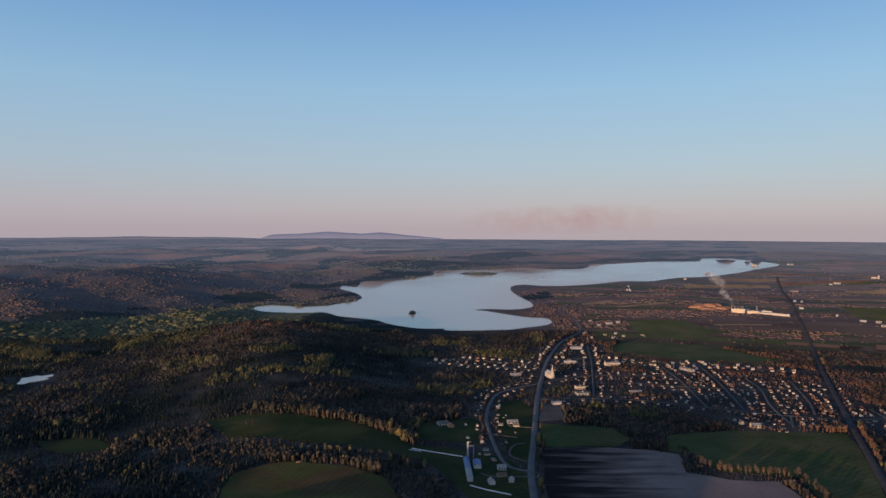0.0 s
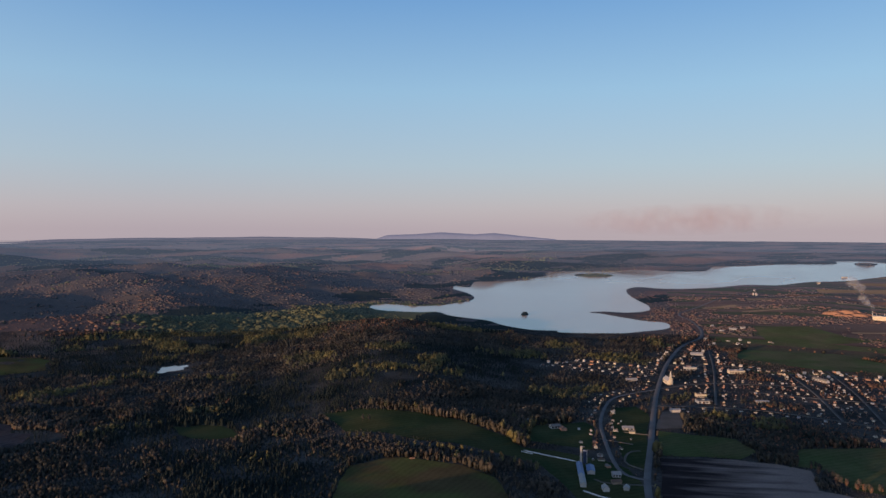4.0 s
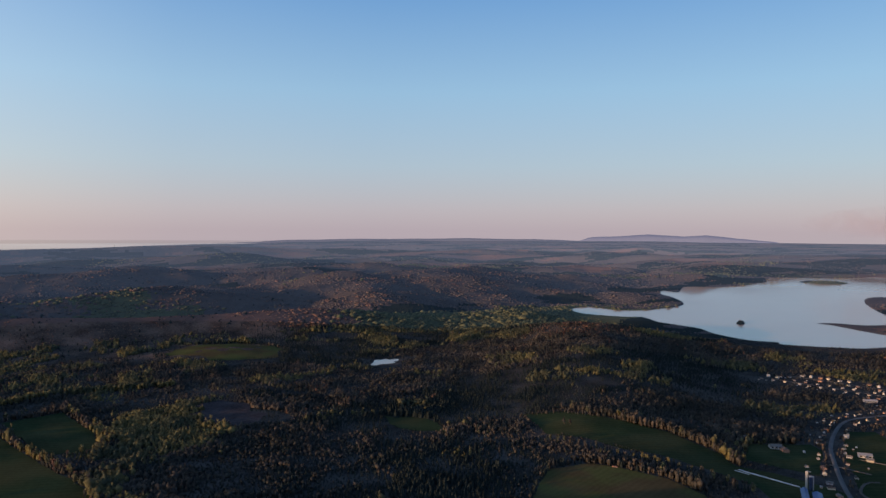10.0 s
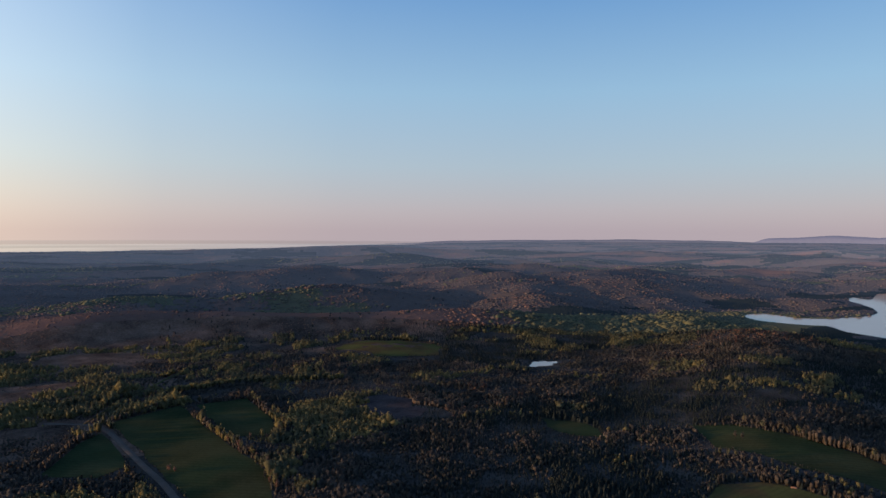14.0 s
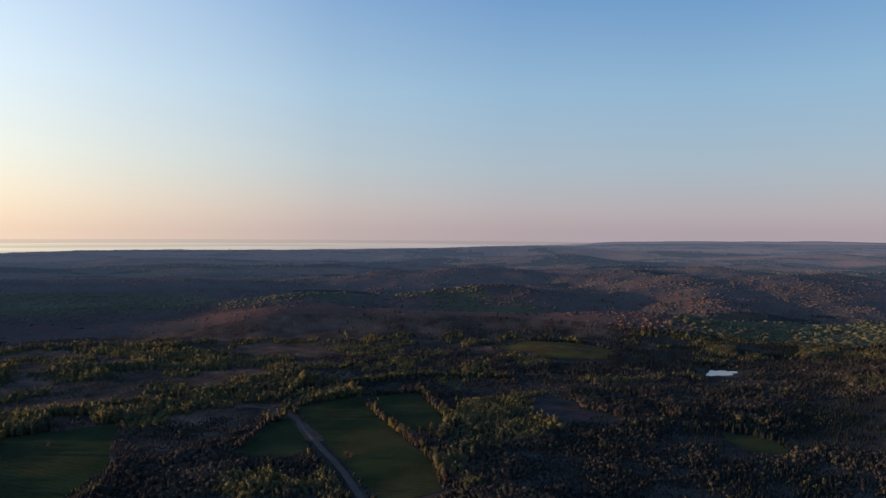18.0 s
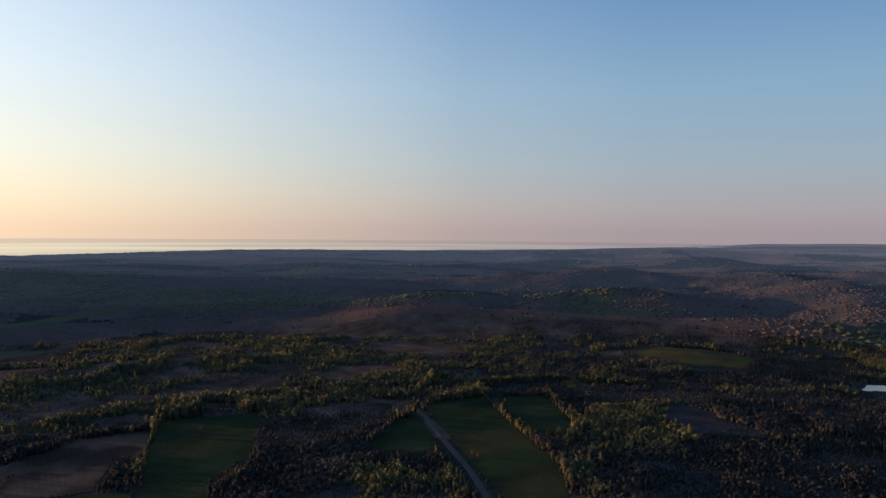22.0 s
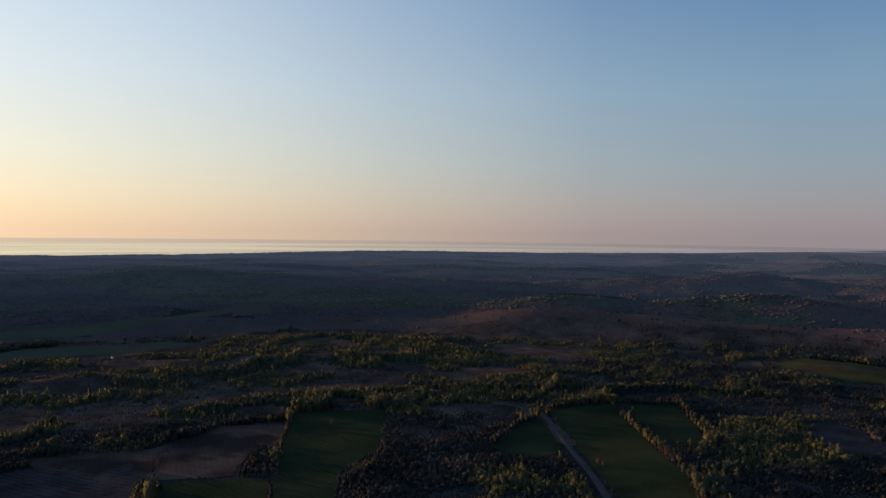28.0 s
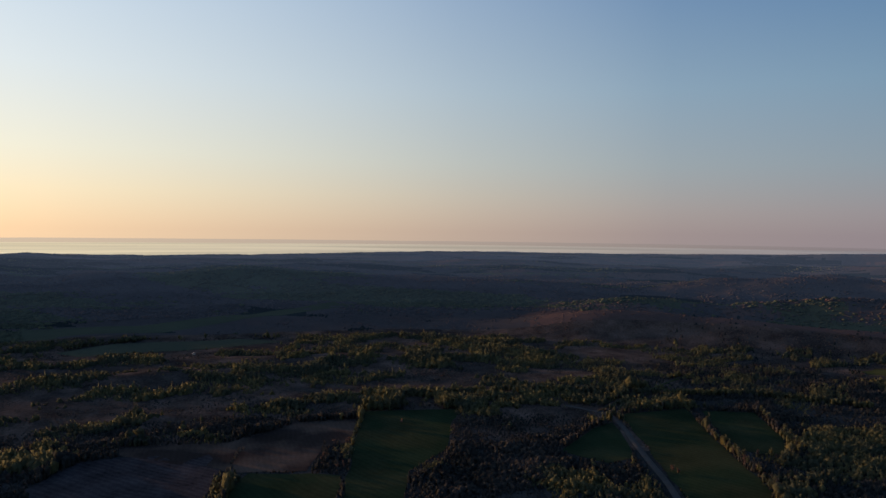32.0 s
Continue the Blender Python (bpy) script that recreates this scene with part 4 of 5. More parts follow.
def plant(r0, r1, step, level, tall, tag, far=None, deep=1.0):
    """Plant the woods between two distances, with the kind of tree by stands. deep: the gap from row to row, against that in a row."""
    y0, y1 = -40.0, 124.0
    rows = int((r1 - r0) / (step * deep))
    per_row = [int(radians(y1 - y0) * (r0 + (k + 0.5) * step * deep) / step) for k in range(rows)]
    r = np.concatenate([np.full(m, r0 + (k + 0.5) * step * deep) for k, m in enumerate(per_row)])
    yaw = np.concatenate([y0 + (y1 - y0) * (np.arange(m) + 0.5 * (k % 2)) / m for k, m in enumerate(per_row)])
    r, yaw = r + (rng.random(len(r)) - 0.5) * step * deep * 0.95, yaw + np.degrees((rng.random(len(r)) - 0.5) * step * 0.9 / r)
    x, y = on_plan(yaw, r)
    keep = ~open_ground(x, y)
    keep &= (yaw < 36) | (r < coast(yaw) - 15)
    x, y, yaw, r = x[keep], y[keep], yaw[keep], r[keep]
    # growth on the camera's side stays low, so open ground shows in its view
    low = open_ground(x, y, 2.0, 1.035) | inside(x * 1.02, y * 1.02, LAKE)
    is_con, is_red, is_bud, is_bare, west, plain, town, clump = kinds(x, y, rng)
    # on the plain the woods stand in strips between the lots
    flat = in_plain(x, y)
    wooded = plain_strips(x, y, r)[1] + 0.03 * rng.normal(size=len(x)) > 0.02
    is_red, is_bare = np.where(flat, rng.random(len(x)) < 0.6, is_red), np.where(flat, True, is_bare)
    is_bud, is_con = is_bud & ~flat, is_con & ~flat
    is_bare &= ~is_red
    keep = rng.random(len(x)) > np.where(flat, np.where(wooded, 0.0, 0.97), np.where(town, 0.5, np.where(is_bud | is_con, 0.0, 0.1 * west)))
    scale = np.clip((EYE - rise(r)) / EYE, 0.35, 1)
    shore = gap_to(x, y, LAKE, True, 90)
    pool = gap_to(x, y, POND, True, 110)
    h = tall * scale * (0.55 + 0.8 * rng.random(len(x))) * (1 + 0.9 * clump) * np.where(low, 0.32, np.where(inside(x * 1.06, y * 1.06, LAKE), 0.6, 1)) * (0.75 + 0.25 * smooth(0, 90, shore)) * (0.4 + 0.6 * smooth(6, 45, pool))
    h *= np.where(is_bud, 0.75 + 0.55 * rng.random(len(x)), np.where(is_con, 0.85, np.where(is_red, 0.7, 0.78))) * (1 - 0.2 * plain) * np.where(town, 0.6, 1.0)
    h = np.where(is_bare & (x < -770) & (x > -960) & (y > 170) & (y < 430), h * 1.25, h)
    slash = [f for f, ob in zip(FIELDS, FIELD_OBS) if ob.name.startswith("field_slash")][0]
    cut = inside(x, y, slash)
    h = np.where(cut, 1.6, np.where(np.hypot((x + 752) / 60, (y - 893) / 38) < 1, 0.4 * h, h))
    is_bud, is_con, is_bare = is_bud & ~cut, is_con & ~cut, is_bare | (cut & (is_bud | is_con))
    h *= np.clip(1 + 1.5 * fbm(x, y, 38, 2, 51), 0.5, 1.6)
    # past the near slopes crowns are flattened and widened, to look closed from the camera
    isle = inside(x, y, LAKE)
    h = np.where(isle, 0.85 * tall * scale, h)
    heath = (is_red | is_bare) * np.maximum(west, smooth(1650, 1800, r) * smooth(34, 44, yaw)) * (r < 2350)
    keep &= rng.random(len(x)) > 0.3 * heath
    squat = np.maximum(heath, 0.0 if level else 0.75)
    h, wide = h * (1 - 0.5 * squat) * (1 - 0.4 * heath), (1.25 if level else 2.7) * (1 + 0.6 * squat) * np.where(flat, 1.5, 1.0)
    # inside a wood trees are sunk to their upper crowns, to lighten the gaps
    sink = np.where(low | open_ground(x, y, 5.0, 0.976), 0.0, 0.4) if level else np.full(len(x), 0.25)
    sink = np.where(isle, 0.0, sink)
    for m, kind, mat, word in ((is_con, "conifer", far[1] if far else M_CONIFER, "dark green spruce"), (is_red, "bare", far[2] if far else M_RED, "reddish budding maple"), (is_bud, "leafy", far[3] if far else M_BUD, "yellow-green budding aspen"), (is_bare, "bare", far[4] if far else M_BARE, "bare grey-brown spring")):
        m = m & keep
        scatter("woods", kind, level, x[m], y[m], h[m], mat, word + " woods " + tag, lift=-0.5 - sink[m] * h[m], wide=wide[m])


plant(690, 1300, 5.0, 2, 11.5, "on the near slopes")
plant(1300, 2100, 6.8, 1, 11.5, "on the middle slopes")
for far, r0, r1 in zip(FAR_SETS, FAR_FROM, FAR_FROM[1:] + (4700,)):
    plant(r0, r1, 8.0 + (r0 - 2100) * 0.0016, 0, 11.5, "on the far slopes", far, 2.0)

# ---- single trees along hedges and in fields ----
def part(name, bm, mat, parent, label=""):
    """Links a bmesh, or vertices and faces, as one mesh object under a thing or a part."""
    if isinstance(bm, tuple):
        me = bpy.data.meshes.new(name)
        me.from_pydata([tuple(map(float, v)) for v in bm[0]], [], [tuple(map(int, f)) for f in bm[1]])
    else:
        me = bpy.data.meshes.new(name)
        bm.to_mesh(me)
        bm.free()
    me.materials.append(mat)
    ob = new(name, me)
    ob.parent = parent
    return tagged(ob, label)


def thing(name, x, y, turn, label, category, group="", lift=0.0):
    ob = new(name)
    ob.matrix_basis = pose(x, y, float(land(np.array([x]), np.array([y]))[0]) + lift, 0, 0, turn)
    return tagged(ob, label, category, group)


def limbs(height, count, spread):
    """A tapered trunk with limbs, as one mesh."""
    parts = [tube((0, 0, -0.4), (0.1, 0.05, height * 0.55), height * 0.016, height * 0.009, 6), tube((0.1, 0.05, height * 0.55), (0.15, -0.1, height * 0.93), height * 0.009, height * 0.002, 5)]
    for k in range(count):
        a, t = k * 2.4, 0.3 + 0.5 * k / count
        base = np.array((0.08, 0.02, height * t))
        tip = base + np.array((math.cos(a) * spread, math.sin(a) * spread, height * 0.22))
        parts.append(tube(base, tip, height * 0.006, height * 0.0015, 4))
    return merge(parts)


def single_tree(kind, height, label):
    """A tree of trunk and crown, standing at the origin."""
    tree = tagged(new("tree"), label, "tree", "trees along fields and roads")
    part("trunk", limbs(height, 7 if kind != "conifer" else 0, height * 0.2), M_BARK, tree)
    if kind == "conifer":
        v, f = conifer_shape(8, 8)
        part("crown", (v * np.array((height * 0.9, height * 0.9, height)), f), M_CONIFER, tree)
    else:
        w = 0.2 if kind != "round" else 0.3
        crown = merge([lump(6, 3, (SHAPES.normal() * 0.04, SHAPES.normal() * 0.04, 0.45 + 0.11 * k), (w * (0.62 - 0.1 * k), w * (0.62 - 0.1 * k), 0.2), 0.35) for k in range(3)] + [spray(70, 0.055, (0, 0, 0.6), (w, w, 0.38), hollow=0.75)])
        part("crown", (crown[0] * height, crown[1]), {"bud": M_BUD, "bare": M_BARE, "red": M_RED, "round": M_RED}[kind], tree)
    return tree


PROTO = {
    "bud": [single_tree("bud", 13, "young aspen with yellow-green spring buds beside a field"), single_tree("bud", 15, "tall aspen with yellow-green spring buds beside a field")],
    "bare": [single_tree("bare", 12, "bare grey-brown tree with fine twigs beside a field"), single_tree("bare", 14, "tall bare grey-brown tree beside a field")],
    "red": [single_tree("red", 10, "small maple with reddish buds beside a field")],
    "round": [single_tree("round", 7.5, "low rounded shrubby tree with reddish twigs")],
    "conifer": [single_tree("conifer", 13, "dark green spruce at a field edge")],
}
USED = set()


def stand(kind, x, y, size=1.0):
    proto = PROTO[kind][int(rng.integers(len(PROTO[kind])))]
    z = float(land(np.array([x]), np.array([y]))[0])
    m = pose(x, y, z, 0, 0, rng.random() * 360)
    if proto.name not in USED:
        USED.add(proto.name)
        proto.matrix_basis = m
        proto.scale = (size, size, size)
        return
    ob = copy_thing(proto, m)
    ob.scale = (size, size, size)


def hedge(points, step, kinds, spread=3.0, size=(0.7, 1.1)):
    line = np.array(points, float)
    d = np.concatenate([[0], np.cumsum(np.hypot(*np.diff(line, axis=0).T))])
    at = 0.0
    while at < d[-1]:
        x, y = np.interp(at, d, line[:, 0]) + rng.normal() * spread, np.interp(at, d, line[:, 1]) + rng.normal() * spread
        stand(kinds[int(rng.integers(len(kinds)))], float(x), float(y), size[0] + (size[1] - size[0]) * rng.random())
        at += step * (0.6 + 0.8 * rng.random())


stand("round", -1080, 175, 1.1)
stand("bare", -287, 1032, 0.85)
stand("bare", -277, 1030, 0.85)
stand("round", -800, 474, 1.3)
stand("round", -790, 476, 1.1)
hedge([(-1055, 668), (-935, 626), (-870, 602)], 8, ("round", "red"), 1.0, (0.35, 0.6))
hedge([(-870, 600), (-780, 575), (-700, 550), (-640, 510)], 7, ("red", "bare", "bud"), 4.0, (0.8, 1.15))
hedge([(-1045, 777), (-930, 735), (-850, 700), (-815, 650), (-830, 612)], 8, ("bud", "red", "bare"), 3.0, (0.75, 1.05))
hedge([(318, 945), (332, 890), (355, 868), (400, 858), (432, 850), (430, 800), (412, 735)], 3.4, ("bare", "bare", "red"), 3.5, (0.65, 1.0))
hedge([(-290, 955), (-232, 950), (-180, 928), (-135, 926), (-68, 900), (-15, 862)], 7, ("conifer", "conifer", "bare", "bud"), 3.0, (0.7, 1.0))
hedge([(-310, 1108), (-210, 1094), (-140, 1073), (-62, 1012)], 7, ("bud", "bare", "bare"), 4.0, (0.9, 1.15))
hedge([(-1175, 115), (-1165, 200), (-1162, 290)], 7, ("bud", "bud", "bare"), 4.0, (0.7, 1.0))
# the long aspen row behind the western fields, too far off to tell its trees apart
row = rounded([(-1262, 180), (-1262, 260), (-1255, 464), (-1180, 725), (-1150, 850), (-1040, 985)], closed=False, per=40)
row = np.repeat(row, 2, 0) + rng.normal(size=(2 * len(row), 2)) * 6.0
scatter("woods", "leafy", 2, row[:, 0], row[:, 1], 9.5 + 4 * rng.random(len(row)), M_BUD, "row of yellow-green budding aspens behind the fields", wide=1.5)
hedge([(-1100, 670), (-1085, 545)], 7, ("bud", "bare"), 4.0, (0.7, 1.0))
hedge([(-995, 92), (-985, 60), (-945, 45), (-905, 62), (-880, 70)], 7, ("bare", "red"), 6.0, (0.6, 0.9))
hedge([(-985, -60), (-900, -70), (-840, -75)], 7, ("round", "bare"), 1.5, (0.4, 0.7))

# ---- village ----
M_WHITE = material("white_siding", (0.30, 0.30, 0.315), rough=0.6, vary=0.06, scale=0.3, fine=3, each=0.25)
M_CREAM = material("cream_siding", (0.36, 0.33, 0.28), rough=0.6, vary=0.08, scale=0.3, fine=3, each=0.25)
M_BRICK = material("brown_brick", (0.26, 0.15, 0.11), rough=0.85, vary=0.15, scale=0.4, fine=4, each=0.3)
M_GREYWALL = material("grey_siding", (0.30, 0.31, 0.33), rough=0.6, vary=0.08, scale=0.3, fine=3, each=0.25)
M_SHINGLE = material("dark_shingles", (0.095, 0.093, 0.096), rough=0.85, vary=0.15, scale=0.4, fine=4, each=0.5)
M_BROWNROOF = material("brown_shingles", (0.10, 0.07, 0.06), rough=0.85, vary=0.15, scale=0.4, fine=4, each=0.4)
M_TIN = material("tin_roof", (0.26, 0.27, 0.29), rough=0.6, vary=0.1, scale=0.2, fine=2, metal=0.3, each=0.3)
M_BLUE = material("blue_tin_roof", (0.05, 0.11, 0.25), rough=0.45, vary=0.1, scale=0.2, fine=2)
M_SILO = material("dark_blue_enamel", (0.02, 0.035, 0.08), rough=0.3, vary=0.08, scale=0.3, fine=2)
M_STONE = material("pale_stone", (0.36, 0.34, 0.31), rough=0.85, vary=0.12, scale=0.3, fine=2)
M_WRAP = material("white_plastic", (0.42, 0.42, 0.44), rough=0.4, vary=0.06, scale=0.3, fine=2)
M_WOOD = material("weathered_boards", (0.2, 0.16, 0.13), rough=0.85, vary=0.2, scale=0.4, fine=3)
M_LOGS = material("log_pile", (0.23, 0.135, 0.1), rough=0.9, vary=0.3, scale=0.15, fine=1.5)
M_DOOR = material("painted_door", (0.14, 0.1, 0.09), rough=0.5, vary=0.1, scale=0.5, fine=3, each=0.5)
M_PAINT = material("car_paint", (0.25, 0.25, 0.27), rough=0.3, vary=0.03, scale=0.3, fine=2, each=1.4)
M_TYRE = material("tyre", (0.03, 0.03, 0.03), rough=0.9, vary=0.05)
M_GLASS = water_material("window_glass", (0.02, 0.025, 0.03), 0.05, 0.0, 1.0)
M_CONCRETE = material("concrete", (0.32, 0.31, 0.3), rough=0.9, vary=0.15, scale=0.2, fine=1.5)


def box(x0, y0, z0, x1, y1, z1, bevel=0.0):
    bm = bmesh.new()
    bmesh.ops.create_cube(bm, size=1)
    for v in bm.verts:
        v.co = (x0 + (v.co.x + 0.5) * (x1 - x0), y0 + (v.co.y + 0.5) * (y1 - y0), z0 + (v.co.z + 0.5) * (z1 - z0))
    if bevel:
        bmesh.ops.bevel(bm, geom=bm.edges[:], offset=bevel, segments=1, affect="EDGES")
    return bm


def gable_walls(L, D, h, rise_):
    """Four walls with gable ends, closed below the roof."""
    a, b = L / 2, D / 2
    v = [(-a, -b, -0.6), (a, -b, -0.6), (a, b, -0.6), (-a, b, -0.6), (-a, -b, h), (a, -b, h), (a, b, h), (-a, b, h), (-a, 0, h + rise_), (a, 0, h + rise_)]
    f = [(0, 1, 5, 4), (2, 3, 7, 6), (1, 2, 6, 9, 5), (3, 0, 4, 8, 7), (4, 5, 9, 8), (6, 7, 8, 9), (3, 2, 1, 0)]
    return v, f


def gable_roof(L, D, h, rise_, over=0.5, thick=0.22):
    """Two sloping slabs that meet in the ridge and stand out over the walls."""
    a, b = L / 2 + over, D / 2 + over
    drop = rise_ * over / (D / 2)
    e, r, t = h - drop + 0.06, h + rise_ + 0.06, thick
    v, f = [], []
    for z in (0, t):
        v += [(-a, -b, e + z), (a, -b, e + z), (-a, 0, r + z), (a, 0, r + z), (-a, b, e + z), (a, b, e + z)]
    f = [(0, 2, 3, 1), (2, 4, 5, 3), (6, 7, 9, 8), (8, 9, 11, 10), (0, 1, 7, 6), (5, 4, 10, 11), (0, 6, 8, 2), (2, 8, 10, 4), (1, 3, 9, 7), (3, 5, 11, 9)]
    return v, f


def house(L, D, h, rise_, wall, roof, label, porch=False):
    ob = tagged(new("house"), label, "house", "village houses")
    part("wall", gable_walls(L, D, h, rise_), wall, ob)
    part("roof", gable_roof(L, D, h, rise_), roof, ob)
    part("chimney", box(L * 0.2, 0.3, h + rise_ * 0.5, L * 0.2 + 0.7, 1.0, h + rise_ + 0.9), M_BRICK, ob)
    part("door", box(-0.5, -D / 2 - 0.06, -0.1, 0.5, -D / 2 - 0.005, 2.0), M_DOOR, ob)
    levels = (1.0,) if h < 4.5 else (1.0, 3.6)
    for z in levels:
        for x in (-L * 0.32, L * 0.32):
            part("window", box(x - 0.85, -D / 2 - 0.05, z, x + 0.85, -D / 2 - 0.005, z + 1.3), M_GLASS, ob)
    part("window", box(L / 2 + 0.005, -0.8, levels[-1], L / 2 + 0.05, 0.8, levels[-1] + 1.2), M_GLASS, ob)
    if porch:
        part("porch", box(-L * 0.25, -D / 2 - 2.0, -0.6, L * 0.25, -D / 2 - 0.07, 0.15), M_WOOD, ob)
        part("porch_roof", box(-L * 0.27, -D / 2 - 2.2, 2.5, L * 0.27, -D / 2 - 0.07, 2.65), roof, ob)
    return ob


HOUSES = [
    house(10, 7, 2.8, 2.2, M_WHITE, M_SHINGLE, "white bungalow with dark shingle roof beside a street"),
    house(9, 7.5, 4.8, 2.6, M_WHITE, M_TIN, "white two-storey house with pale tin roof", True),
    house(11, 7, 2.8, 1.8, M_CREAM, M_BROWNROOF, "cream bungalow with brown shingle roof"),
    house(8.5, 7, 4.6, 3.2, M_CREAM, M_SHINGLE, "cream one-and-a-half-storey house with porch", True),
    house(11, 7.5, 2.8, 2.0, M_BRICK, M_SHINGLE, "brown brick bungalow with dark roof"),
    house(10, 7, 2.9, 2.4, M_GREYWALL, M_SHINGLE, "grey house with dark shingle roof"),
    house(11, 7.5, 3.0, 2.2, M_BRICK, M_BROWNROOF, "brown brick house with brown roof"),
    house(8, 6.5, 4.8, 3.0, M_WHITE, M_BROWNROOF, "narrow white two-storey house with brown roof", True),
]


def shed(L, D, h, wall, roof, label):
    ob = tagged(new("shed"), label, "shed", "village sheds")
    part("wall", gable_walls(L, D, h, 1.1), wall, ob)
    part("roof", gable_roof(L, D, h, 1.1, 0.3, 0.15), roof, ob)
    part("door", box(-1.2, -D / 2 - 0.06, -0.1, 1.2, -D / 2 - 0.005, 2.1), M_DOOR, ob)
    return ob


SHEDS = [shed(6, 4.5, 2.4, M_WHITE, M_TIN, "small white garden shed with tin roof"), shed(7, 6, 2.6, M_GREYWALL, M_SHINGLE, "grey garage with dark roof"), shed(5, 4, 2.3, M_WOOD, M_TIN, "weathered wooden shed with tin roof")]


def car(label):
    ob = tagged(new("car"), label, "car", "parked cars")
    part("body", box(-2.2, -0.88, 0.35, 2.2, 0.88, 0.95, 0.15), M_PAINT, ob)
    part("cabin", box(-1.3, -0.78, 0.95, 1.2, 0.78, 1.5, 0.25), M_GLASS, ob)
    for x in (-1.4, 1.4):
        for y in (-0.8, 0.8):
            bm = bmesh.new()
            bmesh.ops.create_cone(bm, cap_ends=True, segments=10, radius1=0.34, radius2=0.34, depth=0.22, matrix=pose(x, y, 0.34, 90, 0, 0))
            part("wheel", bm, M_TYRE, ob)
    return ob


CARS = [car("parked car beside a house")]
SPOTS = []
CROPS = [f for f, ob in zip(FIELDS, FIELD_OBS) if not ob.name.startswith("lawn")]


def clear_of(x, y, reach, road_gap=7.0):
    if any((x - a) ** 2 + (y - b) ** 2 < (reach + c) ** 2 for a, b, c in SPOTS):
        return False
    xa, ya = np.array([x]), np.array([y])
    if any(inside(xa, ya, f)[0] for f in CROPS):
        return False
    return not any(gap_to(xa, ya, line, False, 60)[0] < half + road_gap for line, half in ROADS)


def put(protos, x, y, turn, k=None):
    proto = protos[int(rng.integers(len(protos))) if k is None else k]
    m = pose(x, y, float(land(np.array([x]), np.array([y]))[0]) + 0.4, 0, 0, turn) @ Matrix.Diagonal((0.72, 0.72, 0.62, 1))
    if proto.name not in USED:
        USED.add(proto.name)
        proto.matrix_basis = m
    else:
        copy_thing(proto, m)


HOMES = []


def build_along(points, spacing, offset, skip=0.12, sides=(1, -1), count=999):
    line = np.array(points, float)
    d = np.concatenate([[0], np.cumsum(np.hypot(*np.diff(line, axis=0).T))])
    for side in sides:
        at = spacing * (0.3 + 0.5 * rng.random())
        while at < d[-1] and count > 0:
            x0, y0 = np.interp(at, d, line[:, 0]), np.interp(at, d, line[:, 1])
            x1, y1 = np.interp(min(at + 4, d[-1]), d, line[:, 0]), np.interp(min(at + 4, d[-1]), d, line[:, 1])
            dx, dy = (x1 - x0), (y1 - y0)
            ln = math.hypot(dx, dy) or 1.0
            off = side * (offset + rng.random() * 6)
            x, y = float(x0 - dy / ln * off), float(y0 + dx / ln * off)
            turn = math.degrees(math.atan2(dy, dx)) + (0 if side > 0 else 180) + rng.normal() * 4 + (90 if rng.random() < 0.25 else 0)
            if rng.random() > skip and clear_of(x, y, 5.6):
                HOMES.append((math.hypot(x, y), x, y, turn, int(rng.integers(len(HOUSES)))))
                SPOTS.append((x, y, 5.6))
                count -= 1
                bx, by = float(x - dy / ln * side * 15 + rng.normal() * 3), float(y + dx / ln * side * 15 + rng.normal() * 3)
                if rng.random() < 0.5 and clear_of(bx, by, 3.5):
                    put(SHEDS, bx, by, turn + 90 * int(rng.integers(2)))
                    SPOTS.append((bx, by, 3.5))
                cx, cy = x + dx / ln * 10.0, y + dy / ln * 10.0
                if rng.random() < 0.35 and clear_of(cx, cy, 2.5, 3.0):
                    put(CARS, cx, cy, turn + 90)
                    SPOTS.append((cx, cy, 2.5))
            at += spacing * (0.75 + 0.5 * rng.random())


# ---- the large buildings come first, so that houses keep clear of them ----
def hall(name, x, y, turn, L, D, h, wall, roof, label, category, flat=True, rise_=3.0, windows=0, doors=1, parent_group=""):
    ob = thing(name, x, y, turn, label, category, parent_group, 0.3)
    if flat:
        part("wall", box(-L / 2, -D / 2, -1, L / 2, D / 2, h, 0.0), wall, ob)
        part("roof", box(-L / 2 - 0.2, -D / 2 - 0.2, h + 0.004, L / 2 + 0.2, D / 2 + 0.2, h + 0.5), roof, ob)
        part("roof_unit", box(-L * 0.1, -D * 0.1, h + 0.5, L * 0.05, D * 0.12, h + 1.7), M_CONCRETE, ob)
    else:
        part("wall", gable_walls(L, D, h, rise_), wall, ob)
        part("roof", gable_roof(L, D, h, rise_, 0.6, 0.25), roof, ob)
    for k in range(windows):
        wx = -L / 2 + L * (k + 0.5) / windows
        part("window", box(wx - L / windows * 0.3, -D / 2 - 0.06, 1.0, wx + L / windows * 0.3, -D / 2 - 0.005, min(h - 0.6, 3.0)), M_GLASS, ob)
    for k in range(doors):
        dx = -L * 0.3 + k * L * 0.5
        part("door", box(dx - 1.5, D / 2 + 0.005, -0.1, dx + 1.5, D / 2 + 0.07, min(3.2, h - 0.4)), M_DOOR, ob)
    SPOTS.append((x, y, max(L, D) * 0.55))
    return ob


